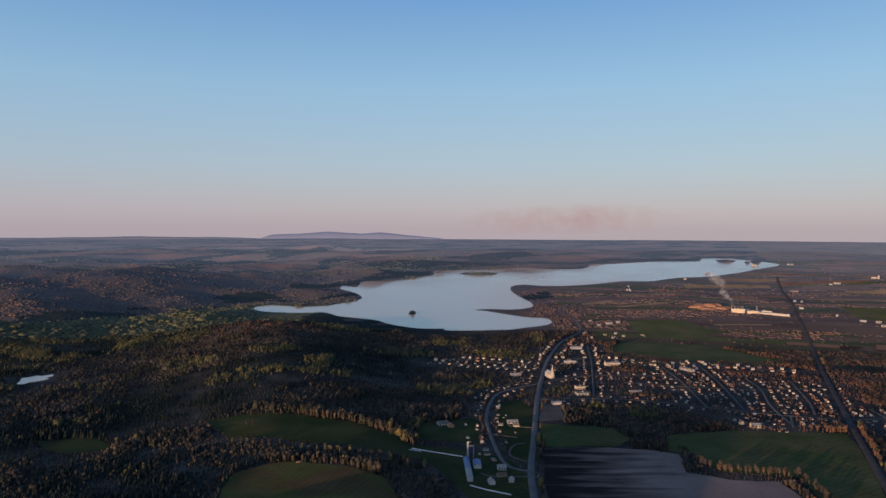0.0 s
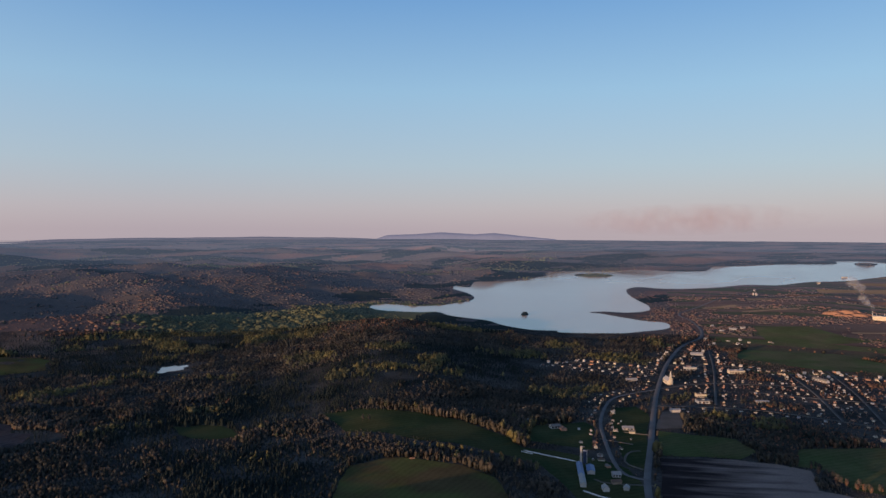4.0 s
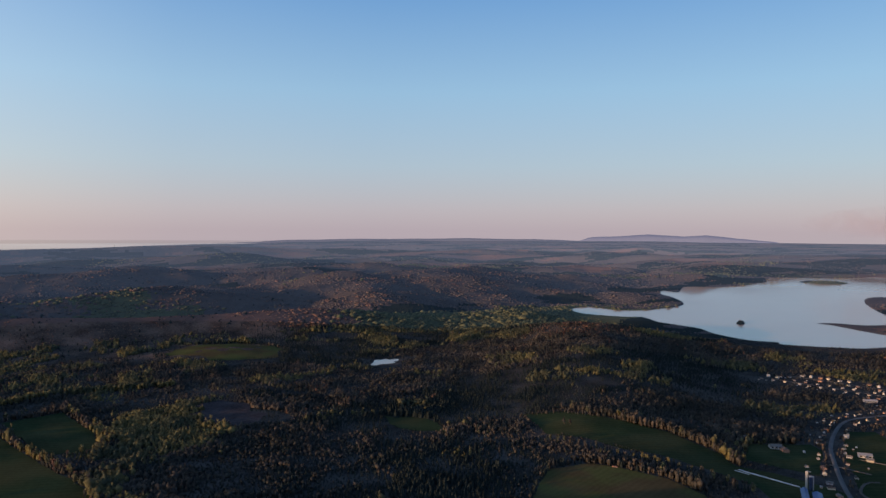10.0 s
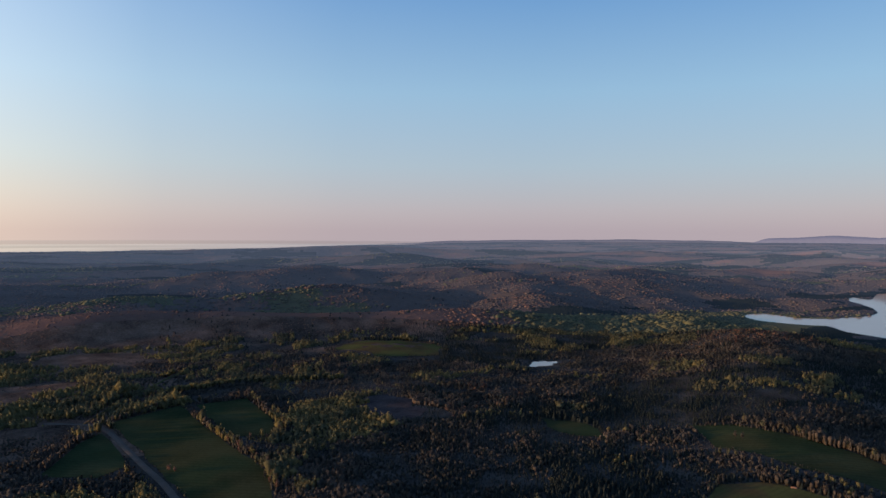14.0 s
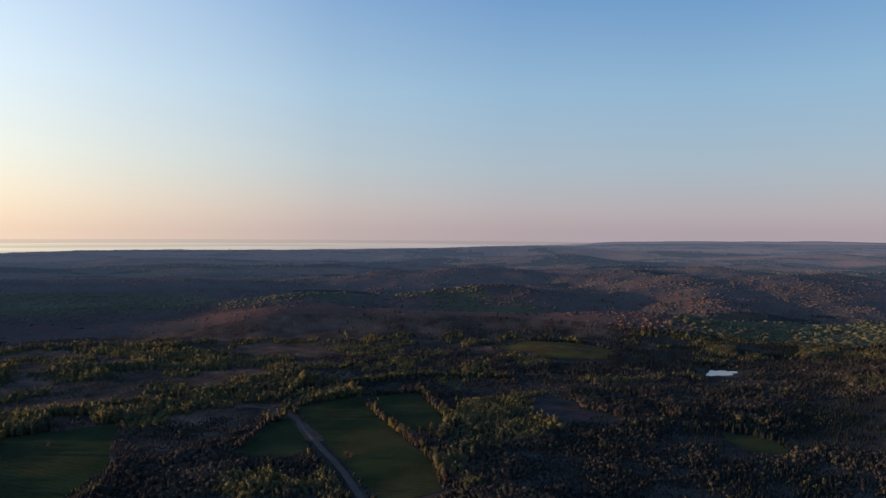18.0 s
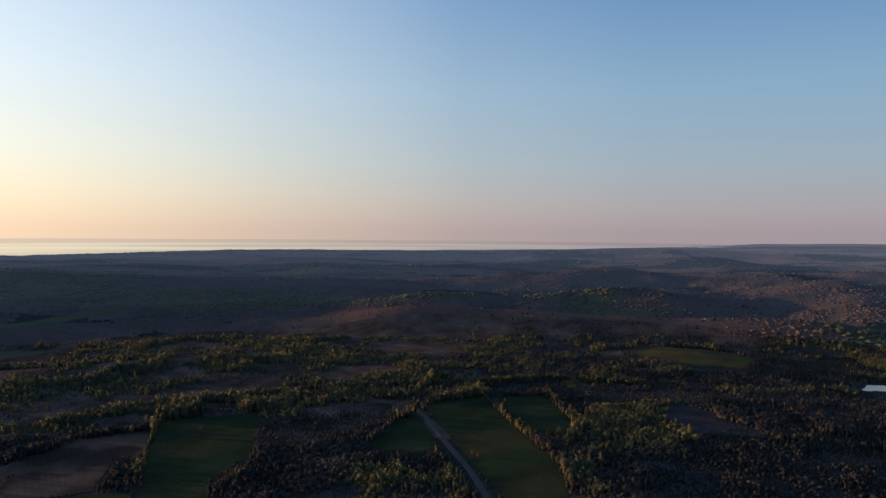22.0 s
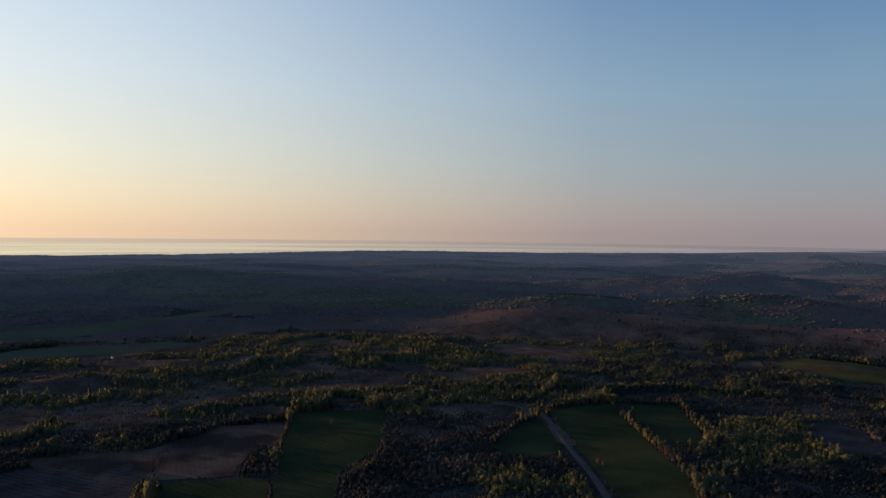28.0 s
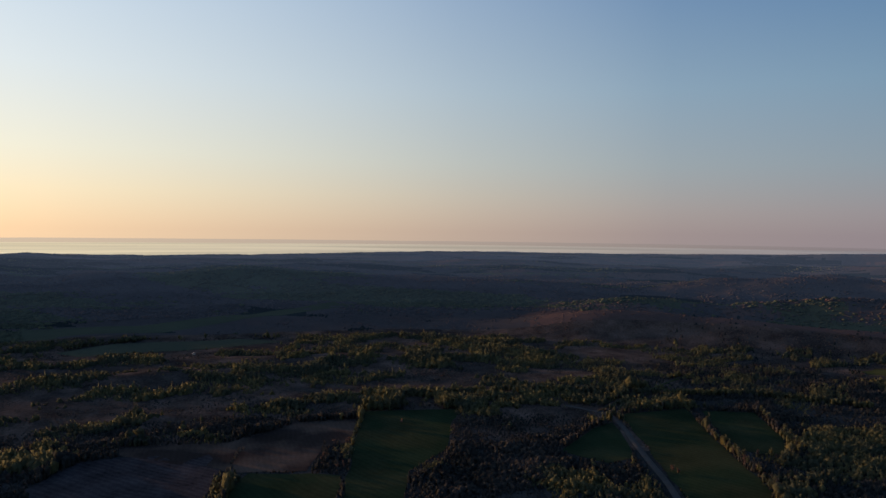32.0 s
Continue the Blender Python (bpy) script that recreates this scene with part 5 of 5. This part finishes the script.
hall("school", 374, 1556, 8, 32, 14, 6, M_CREAM, M_CONCRETE, "long pale flat-roofed school building", "building", windows=10, doors=2)
hall("community_hall", 258, 1322, 12, 17, 12, 6, M_CREAM, M_BROWNROOF, "cream flat-roofed hall beside a parking lot", "building", windows=5)
hall("store", 255, 1280, 10, 25, 16, 4, M_GREYWALL, M_SHINGLE, "low dark-roofed store beside the road", "building", windows=4, doors=2)
hall("apartment_block", 285, 1575, 8, 25, 11, 6, M_GREYWALL, M_CONCRETE, "grey flat-roofed apartment block", "building", windows=8)
hall("warehouse", 334, 1766, 5, 28, 9, 4, M_WHITE, M_TIN, "long white warehouse beside the road", "warehouse", False, 2.5)
hall("motel", 150, 1445, 18, 22, 7, 3.2, M_WHITE, M_TIN, "long white motel building", "building", False, 2.0, windows=8)
hall("long_shed", 355, 1295, 3, 22, 6, 3, M_CREAM, M_TIN, "long low cream shed", "shed", False, 1.2)
hall("garage", 195, 1205, 10, 16, 9, 4, M_WHITE, M_TIN, "small white garage on a gravel lot", "garage", False, 1.5)
hall("townhouse_row", 520, 1500, -62, 34, 9, 4, M_WHITE, M_SHINGLE, "row of white attached houses", "houses", False, 2.2, windows=12, doors=2)

# church
ch = thing("church", 218, 1432, 100, "pale stone church with a tall white steeple", "church", "", 0.3)
part("nave", gable_walls(34, 14, 9, 6), M_STONE, ch)
part("roof", gable_roof(34, 14, 9, 6, 0.5, 0.3), M_TIN, ch)
tower = part("tower", box(-20.5, -3, -1, -15.5, 3, 17, 0.1), M_STONE, ch)
part("belfry", box(-20, -2.4, 17.004, -16, 2.4, 21, 0.1), M_WHITE, tower)
bm = bmesh.new()
bmesh.ops.create_cone(bm, cap_ends=True, segments=8, radius1=2.6, radius2=0.12, depth=13, matrix=pose(-18, 0, 27.5))
part("spire", bm, M_WHITE, tower, "slender white spire")
part("door", box(-20.62, -1.1, -0.2, -20.51, 1.1, 3.2), M_DOOR, tower)
for side in (-1, 1):
    for k in range(5):
        part("window", box(-10 + k * 5.5, side * 7.03 - 0.03, 2.5, -8.6 + k * 5.5, side * 7.03 + 0.03, 6.6), M_GLASS, ch)
ch.scale = (0.82, 0.82, 0.82)
SPOTS.append((218, 1432, 20))

# farm below the village
barn = hall("barn", 32, 868, 92, 74, 6.6, 3.6, M_WHITE, M_TIN, "long white cattle barn with a grey tin roof", "barn", False, 2.4, windows=12, doors=2)
part("roof_panel", [gable_roof(42, 6.6, 3.6, 2.4, 0.6, 0.25)][0], M_BLUE, barn, "blue tin roof section").matrix_basis = pose(18, 0, 0.12)
hall("barn_annex", 44, 888, 92, 22, 9, 4, M_WHITE, M_BLUE, "low barn annex with a blue tin roof", "barn", False, 1.8)


def silo(x, y, rad, h, mat, cap, label):
    ob = thing("silo", x, y, 0, label, "silo", "farm silos")
    bm = bmesh.new()
    bmesh.ops.create_cone(bm, cap_ends=True, segments=24, radius1=rad, radius2=rad, depth=h + 1, matrix=pose(0, 0, h / 2 - 0.5))
    part("shell", bm, mat, ob)
    bm = bmesh.new()
    bmesh.ops.create_uvsphere(bm, u_segments=20, v_segments=8, radius=rad * 1.02, matrix=pose(0, 0, h) @ Matrix.Diagonal((1, 1, 0.5, 1)))
    part("dome", bm, cap, ob)
    part("ladder_cage", box(rad, -0.5, 0.5, rad + 0.9, 0.5, h + 1), M_WHITE, ob, "white ladder chute")
    SPOTS.append((x, y, rad + 2))


silo(38, 918, 2.3, 16, M_SILO, M_WHITE, "tall dark blue tower silo with white dome")
silo(33, 919, 0.9, 21, M_WHITE, M_WHITE, "slender white tower silo")


def silage_bag(points, rad, label):
    """A long plastic tube of fodder lying on the ground."""
    line = np.array(points, float)
    d = np.concatenate([[0], np.cumsum(np.hypot(*np.diff(line, axis=0).T))])
    at = np.linspace(0, d[-1], 24)
    x, y = np.interp(at, d, line[:, 0]), np.interp(at, d, line[:, 1])
    tx, ty = np.gradient(x), np.gradient(y)
    ln = np.hypot(tx, ty)
    z = land(x, y) + 0.3
    v, f = [], []
    for k in range(24):
        swell = rad * (0.25 if k in (0, 23) else 0.94 + 0.1 * rng.random())
        for j in range(9):
            a = math.pi * j / 8
            v.append((x[k] - ty[k] / ln[k] * math.cos(a) * swell, y[k] + tx[k] / ln[k] * math.cos(a) * swell, z[k] + math.sin(a) * swell * 0.85))
    for k in range(23):
        for j in range(8):
            f.append((k * 9 + j, k * 9 + j + 1, k * 9 + j + 10, k * 9 + j + 9))
    tagged(new("silage_bag", mesh_of("silage_bag", v, f, [M_WRAP])), label, "silage bag", "silage bags at the farm")


silage_bag([(-42, 952), (-15, 940), (28, 922)], 1.1, "long white plastic silage bag on the ground")
silage_bag([(-45, 946), (-28, 939)], 0.9, "short white plastic silage bag on the ground")
silage_bag([(32, 820), (50, 806), (78, 790)], 1.2, "long white plastic silage bag beside the farm")
hall("hay_shed", 58, 826, 100, 9, 7, 3.5, M_GREYWALL, M_TIN, "grey round-roofed hay shed", "shed", False, 3.0)
hall("hay_shed", 82, 832, 80, 7, 6, 3, M_GREYWALL, M_TIN, "small grey hay shed", "shed", False, 2.5)
hall("machine_shed", 72, 850, 20, 11, 6, 3, M_WOOD, M_BROWNROOF, "weathered machine shed with brown roof", "shed", False, 2.0)
hall("farmhouse", 74, 875, 10, 10, 7, 3.5, M_WHITE, M_TIN, "white farmhouse with tin roof", "house", False, 3.0, windows=3)
hall("house_in_wood", 0, 1070, 20, 15, 10, 3.5, M_GREYWALL, M_SHINGLE, "grey house with dark roof at the wood's edge", "house", False, 2.4, windows=3)
hall("garage", 12, 1062, 110, 12, 8, 3, M_BRICK, M_BROWNROOF, "brown garage beside a house", "garage", False, 1.8)
hall("house_white", 108, 1085, 5, 16, 9, 3.2, M_WHITE, M_TIN, "white house with pale roof between two roads", "house", False, 2.2, windows=3)
hall("shed_small", 112, 1066, 5, 8, 6, 3, M_CREAM, M_SHINGLE, "small cream shed in the grass", "shed", False, 1.6)
hall("hut", -40, 1095, 30, 5, 4, 3, M_WHITE, M_TIN, "small white hut in the woods", "hut", False, 1.2)
hall("farmhouse", 475, 1068, 0, 14, 9, 4, M_CREAM, M_TIN, "cream house at the edge of a field", "house", False, 2.4, windows=3)

build_along(SIDE_ROAD, 19, 13, 0.1)
build_along([p for p in MAIN_ROAD if 1300 < p[1] < 2050], 26, 19, 0.2)
for st in STREETS:
    build_along(st, 18.5, 12.5, 0.1)
build_along([(640, 1130), (560, 1160), (470, 1190)], 20, 34, 0.1)
build_along([(120, 1500), (230, 1500)], 20, 14)
build_along([(100, 1005), (60, 1025)], 18, 12)
build_along([(400, 1900), (470, 1980), (560, 2010)], 26, 16, 0.3)

HOMES.sort()
for _, x, y, turn, k in HOMES[:300]:
    put(HOUSES, x, y, turn, k)
# the farther houses, too small to tell apart, in one mesh
verts_, faces_, tones = [], [], []
WALLS = ((10, 7, 2.8, 2.2, 0, 3), (9, 7.5, 4.8, 2.6, 0, 5), (11, 7, 2.8, 1.8, 1, 4), (8.5, 7, 4.6, 3.2, 1, 3), (11, 7.5, 2.8, 2.0, 2, 3), (10, 7, 2.9, 2.4, 0, 3), (11, 7.5, 3.0, 2.2, 2, 4), (8, 6.5, 4.8, 3.0, 0, 5))
for _, x, y, turn, k in HOMES[300:]:
    L, D, h, up_, wall, roof = WALLS[k]
    m = pose(x, y, float(land(np.array([x]), np.array([y]))[0]) + 0.4, 0, 0, turn) @ Matrix.Diagonal((0.72, 0.72, 0.62, 1))
    for (v, f), tone in ((gable_walls(L, D, h, up_), wall), (gable_roof(L, D, h, up_), roof)):
        base = len(verts_)
        verts_ += [tuple(m @ Vector(c)) for c in v]
        faces_ += [tuple(base + c for c in q) for q in f]
        tones += [tone] * len(f)
me = bpy.data.meshes.new("far_houses")
me.from_pydata(verts_, [], faces_)
for mat in (M_WHITE, M_CREAM, M_BRICK, M_SHINGLE, M_BROWNROOF, M_TIN):
    me.materials.append(mat)
me.polygons.foreach_set("material_index", np.array(tones, np.int32))
tagged(new("far_houses", me), "far small village houses with grey and brown roofs", "houses", kind="stuff")

# mill with its yard, east of the lake
hall("mill_hall", 975, 2330, -25, 40, 22, 12, M_CREAM, M_TIN, "tall cream mill hall in evening sun", "factory", windows=0, doors=2)
hall("mill_wing", 1010, 2300, -25, 34, 16, 8, M_CREAM, M_TIN, "cream mill wing lit by the evening sun", "factory", doors=2)
hall("mill_store", 1060, 2255, -38, 90, 14, 5, M_WHITE, M_TIN, "long low white mill warehouse", "warehouse", doors=2)
hall("mill_shop", 1000, 2350, -25, 34, 14, 7, M_GREYWALL, M_CONCRETE, "grey mill workshop with flat roof", "factory", doors=1)
hall("mill_kiln", 1055, 2315, -25, 44, 16, 5, M_GREYWALL, M_SHINGLE, "dark low mill kiln building", "factory", doors=1)
for cx, cy, hh in ((958, 2345, 24), (966, 2338, 19), (990, 2340, 17), (1035, 2330, 18)):
    ob = thing("smokestack", cx, cy, 0, "slim metal smokestack at the mill", "chimney", "mill smokestacks")
    bm = bmesh.new()
    bmesh.ops.create_cone(bm, cap_ends=True, segments=14, radius1=1.1, radius2=0.8, depth=hh, matrix=pose(0, 0, hh / 2))
    part("shaft", bm, M_TIN, ob)
    bm = bmesh.new()
    bmesh.ops.create_cone(bm, cap_ends=True, segments=14, radius1=0.98, radius2=0.98, depth=0.8, matrix=pose(0, 0, hh - 0.6))
    part("rim", bm, M_CONCRETE, ob)


def pile(x, y, turn, L, W, H, label, mat=M_LOGS, name="log_pile", category="log pile", group="log piles at the mill"):
    """A long heap with a ragged crest."""
    n, m = 26, 9
    z = float(land(np.array([x]), np.array([y]))[0])
    v, f = [], []
    for i in range(n):
        for j in range(m):
            u, w = i / (n - 1) * 2 - 1, j / (m - 1) * 2 - 1
            top = H * max(0, 1 - abs(w) ** 1.8) * max(0, 1 - abs(u) ** 4) * (0.75 + 0.5 * rng.random())
            v.append((u * L / 2, w * W / 2, top - 0.4))
    for i in range(n - 1):
        for j in range(m - 1):
            f.append((i * m + j, (i + 1) * m + j, (i + 1) * m + j + 1, i * m + j + 1))
    ob = new(name, mesh_of(name, v, f, [mat]))
    ob.matrix_basis = pose(x, y, z, 0, 0, turn)
    tagged(ob, label, category, group)


for px_, py_, L_, H_ in ((865, 2405, 60, 9), (905, 2420, 70, 10), (890, 2385, 60, 7), (935, 2385, 55, 8), (930, 2440, 70, 8), (960, 2400, 40, 6)):
    pile(px_, py_, -22, L_, 20, H_, "heap of brown logs glowing in low sun")

pile(-181, 889, 10, 9, 5, 2.2, "small heap of sand lit by the low sun beside a field", M_CLAY, "sand_heap", "heap", "")

# farms and sheds on the plain
for fx, fy, L, D, h, wall, lab in ((1820, 2985, 40, 16, 12, M_WHITE, "white farm building with silos on the plain"), (1585, 2845, 44, 14, 8, M_WHITE, "long white barn on the plain"), (1555, 2835, 20, 10, 6, M_WHITE, "small white barn on the plain"),
                                  (1372, 2762, 50, 14, 7, M_LOGS, "long orange-brown shed beside the railway"), (1235, 2480, 14, 10, 7, M_WHITE, "white house beside the railway"), (1250, 2462, 12, 9, 6, M_CREAM, "cream house beside the railway"),
                                  (1197, 2360, 24, 12, 6, M_GREYWALL, "grey shed beside the railway"), (1257, 2112, 30, 10, 6, M_WHITE, "long white house row on the plain"), (1290, 2090, 26, 10, 6, M_WHITE, "white house among fields"),
                                  (1268, 2030, 22, 12, 6, M_CREAM, "cream barn among fields"), (1240, 2222, 10, 8, 6, M_WHITE, "small white house among fields"), (1068, 3122, 22, 10, 9, M_WHITE, "white house beside the lake"),
                                  (758, 2862, 12, 8, 8, M_WHITE, "white farmhouse beside the road"), (775, 2955, 14, 9, 7, M_WHITE, "white house beside the road"), (462, 2212, 16, 10, 6, M_WHITE, "white shop at the road bend"),
                                  (472, 2132, 22, 12, 6, M_TIN, "pale metal shop at the road bend"), (508, 2160, 36, 14, 6, M_WHITE, "long white shed at the road bend"), (540, 2175, 22, 12, 5, M_GREYWALL, "grey shed at the road bend"),
                                  (1540, 3500, 40, 16, 12, M_WHITE, "white building at the lake's end"), (1700, 3462, 60, 16, 10, M_WHITE, "long white building at the lake's end"), (1232, 3300, 40, 14, 9, M_WHITE, "white building on the lake road")):
    hall("plain_building", fx, fy, -20 + 20 * rng.normal(), L * 0.55, D * 0.55, h * 0.5, wall, M_TIN, lab, "building", False, 2.5, windows=3)
silo(748, 2870, 2.2, 9, M_WHITE, M_TIN, "white silo beside a farm")
silo(758, 2875, 2.2, 9, M_WHITE, M_TIN, "white silo beside a farm")
silo(1838, 2985, 2.8, 13, M_WHITE, M_TIN, "white silo on the plain")
hall("hut", -1760, -215, 10, 8, 6, 3.2, M_CREAM, M_TIN, "small white hut among scrub", "hut", False, 2.0)


# wind turbines on the last ridge
def turbine():
    ob = tagged(new("wind_turbine"), "white wind turbine on a far ridge", "wind turbine", "wind turbines on the ridge")
    bm = bmesh.new()
    bmesh.ops.create_cone(bm, cap_ends=True, segments=10, radius1=0.6, radius2=0.35, depth=26, matrix=pose(0, 0, 12))
    part("tower", bm, M_GREYWALL, ob)
    part("nacelle", box(-2, -0.7, 24.6, 1.2, 0.7, 26.0, 0.2), M_GREYWALL, ob)
    for k in range(3):
        v = [(1.3, -0.25, 0.4), (1.3, 0.25, 0.4), (1.3, 0.6, 4), (1.3, -0.4, 4), (1.3, 0.1, 13), (1.3, -0.1, 13), (1.55, -0.25, 0.4), (1.55, 0.25, 0.4), (1.5, 0.6, 4), (1.5, -0.4, 4), (1.4, 0.1, 13), (1.4, -0.1, 13)]
        f = [(0, 1, 2, 3), (3, 2, 4, 5), (9, 8, 7, 6), (11, 10, 8, 9), (0, 3, 9, 6), (3, 5, 11, 9), (2, 1, 7, 8), (4, 2, 8, 10), (1, 0, 6, 7), (5, 4, 10, 11)]
        part("blade", (v, f), M_GREYWALL, ob).matrix_basis = pose(0, 0, 25.3, 20 + 120 * k, 0, 0)
    return ob


TURBINES = [turbine()]
for k, yw in enumerate((39.4, 38.8, 38.2, 36.5, 46.2, 47.5, 49.0, 50.2, 51.7, 51.2, 50.9, 52.6, 55.8, 58.9, 59.3, 59.8, 65.2, 71.9, 72.4, 48.2)):
    r = float(coast(np.array([yw]))[0]) - 60
    x, y = on_plan(yw, r)
    put(TURBINES, float(x), float(y), yw + 30 + 20 * rng.normal())


# smoke from the mill: a leaning column of thin puffs, and the old drift of it under the sky
def smoke_material(name, colour, share):
    mat = bpy.data.materials.new(name)
    mat.use_nodes = True
    n, l = mat.node_tree.nodes, mat.node_tree.links
    for node in list(n):
        if node.type == "BSDF_PRINCIPLED":
            n.remove(node)
    out = [k for k in n if k.type == "OUTPUT_MATERIAL"][0]
    clear, thick, mix = n.new("ShaderNodeBsdfTransparent"), n.new("ShaderNodeBsdfDiffuse"), n.new("ShaderNodeMixShader")
    thick.inputs["Color"].default_value = (*colour, 1)
    geo, t, rr = n.new("ShaderNodeNewGeometry"), n.new("ShaderNodeTexNoise"), n.new("ShaderNodeMapRange")
    t.inputs["Scale"].default_value, t.inputs["Detail"].default_value = 0.06, 4
    l.new(geo.outputs["Position"], t.inputs["Vector"])
    rr.inputs["From Min"].default_value, rr.inputs["From Max"].default_value = 0.35, 0.7
    rr.inputs["To Max"].default_value = share
    l.new(t.outputs["Fac"], rr.inputs["Value"])
    l.new(rr.outputs[0], mix.inputs["Fac"])
    l.new(clear.outputs[0], mix.inputs[1])
    l.new(thick.outputs[0], mix.inputs[2])
    l.new(mix.outputs[0], out.inputs["Surface"])
    return mat


def plume(name, start, drift, count, r0, r1, mat, label):
    parts = []
    for k in range(count):
        t = (k + rng.random()) / count
        c = np.array(start) + np.array(drift) * t + rng.normal(size=3) * (r0 + (r1 - r0) * t) * 0.35
        c[0] -= 18 * t * t
        rad = (r0 + (r1 - r0) * t) * (0.6 + 0.7 * rng.random())
        parts.append(lump(8, 5, c, (rad, rad, rad * 0.9), 0.18))
    v, f = merge(parts)
    tagged(new(name, mesh_of(name, v, f, [mat], smooth_faces=True)), label, "smoke", kind="stuff")


mill_z = float(land(np.array([962.0]), np.array([2340.0]))[0])
plume("smoke", (962, 2340, mill_z + 20), (-48, 10, 100), 12, 4, 20, smoke_material("smoke", (0.32, 0.37, 0.48), 0.2), "thin grey smoke rising from the mill")

# the old drift of the smoke: one thin bank far off, thinning out towards its rim
haze_mat = smoke_material("smoke_drift", (0.20, 0.17, 0.24), 0.4)
n, l = haze_mat.node_tree.nodes, haze_mat.node_tree.links
n["Noise Texture"].inputs["Scale"].default_value = 0.006
spot, lie, fall, times = n.new("ShaderNodeTexCoord"), n.new("ShaderNodeMapping"), n.new("ShaderNodeTexGradient"), n.new("ShaderNodeMath")
fall.gradient_type, times.operation = "SPHERICAL", "MULTIPLY"
lie.inputs["Location"].default_value, lie.inputs["Scale"].default_value = (-1, 0, -1), (2, 0, 2)
l.new(spot.outputs["Generated"], lie.inputs[0])
l.new(lie.outputs[0], fall.inputs[0])
l.new(n["Map Range"].outputs[0], times.inputs[0])
l.new(fall.outputs["Fac"], times.inputs[1])
l.new(times.outputs[0], n["Mix Shader"].inputs["Fac"])
v, f = lump(48, 17, (0, 0, 0), (760, 14, 105), 0.0)
bank = new("smoke_drift", mesh_of("smoke_drift", v, f, [haze_mat], smooth_faces=True))
bx, by = on_plan(-10.0, 4650.0)
bank.matrix_basis = pose(float(bx), float(by), EYE + 4650 * math.tan(radians(0.85)), 0, -1.5, -10)
tagged(bank, "faint pinkish smoke drift low in the sky", "smoke", kind="stuff")
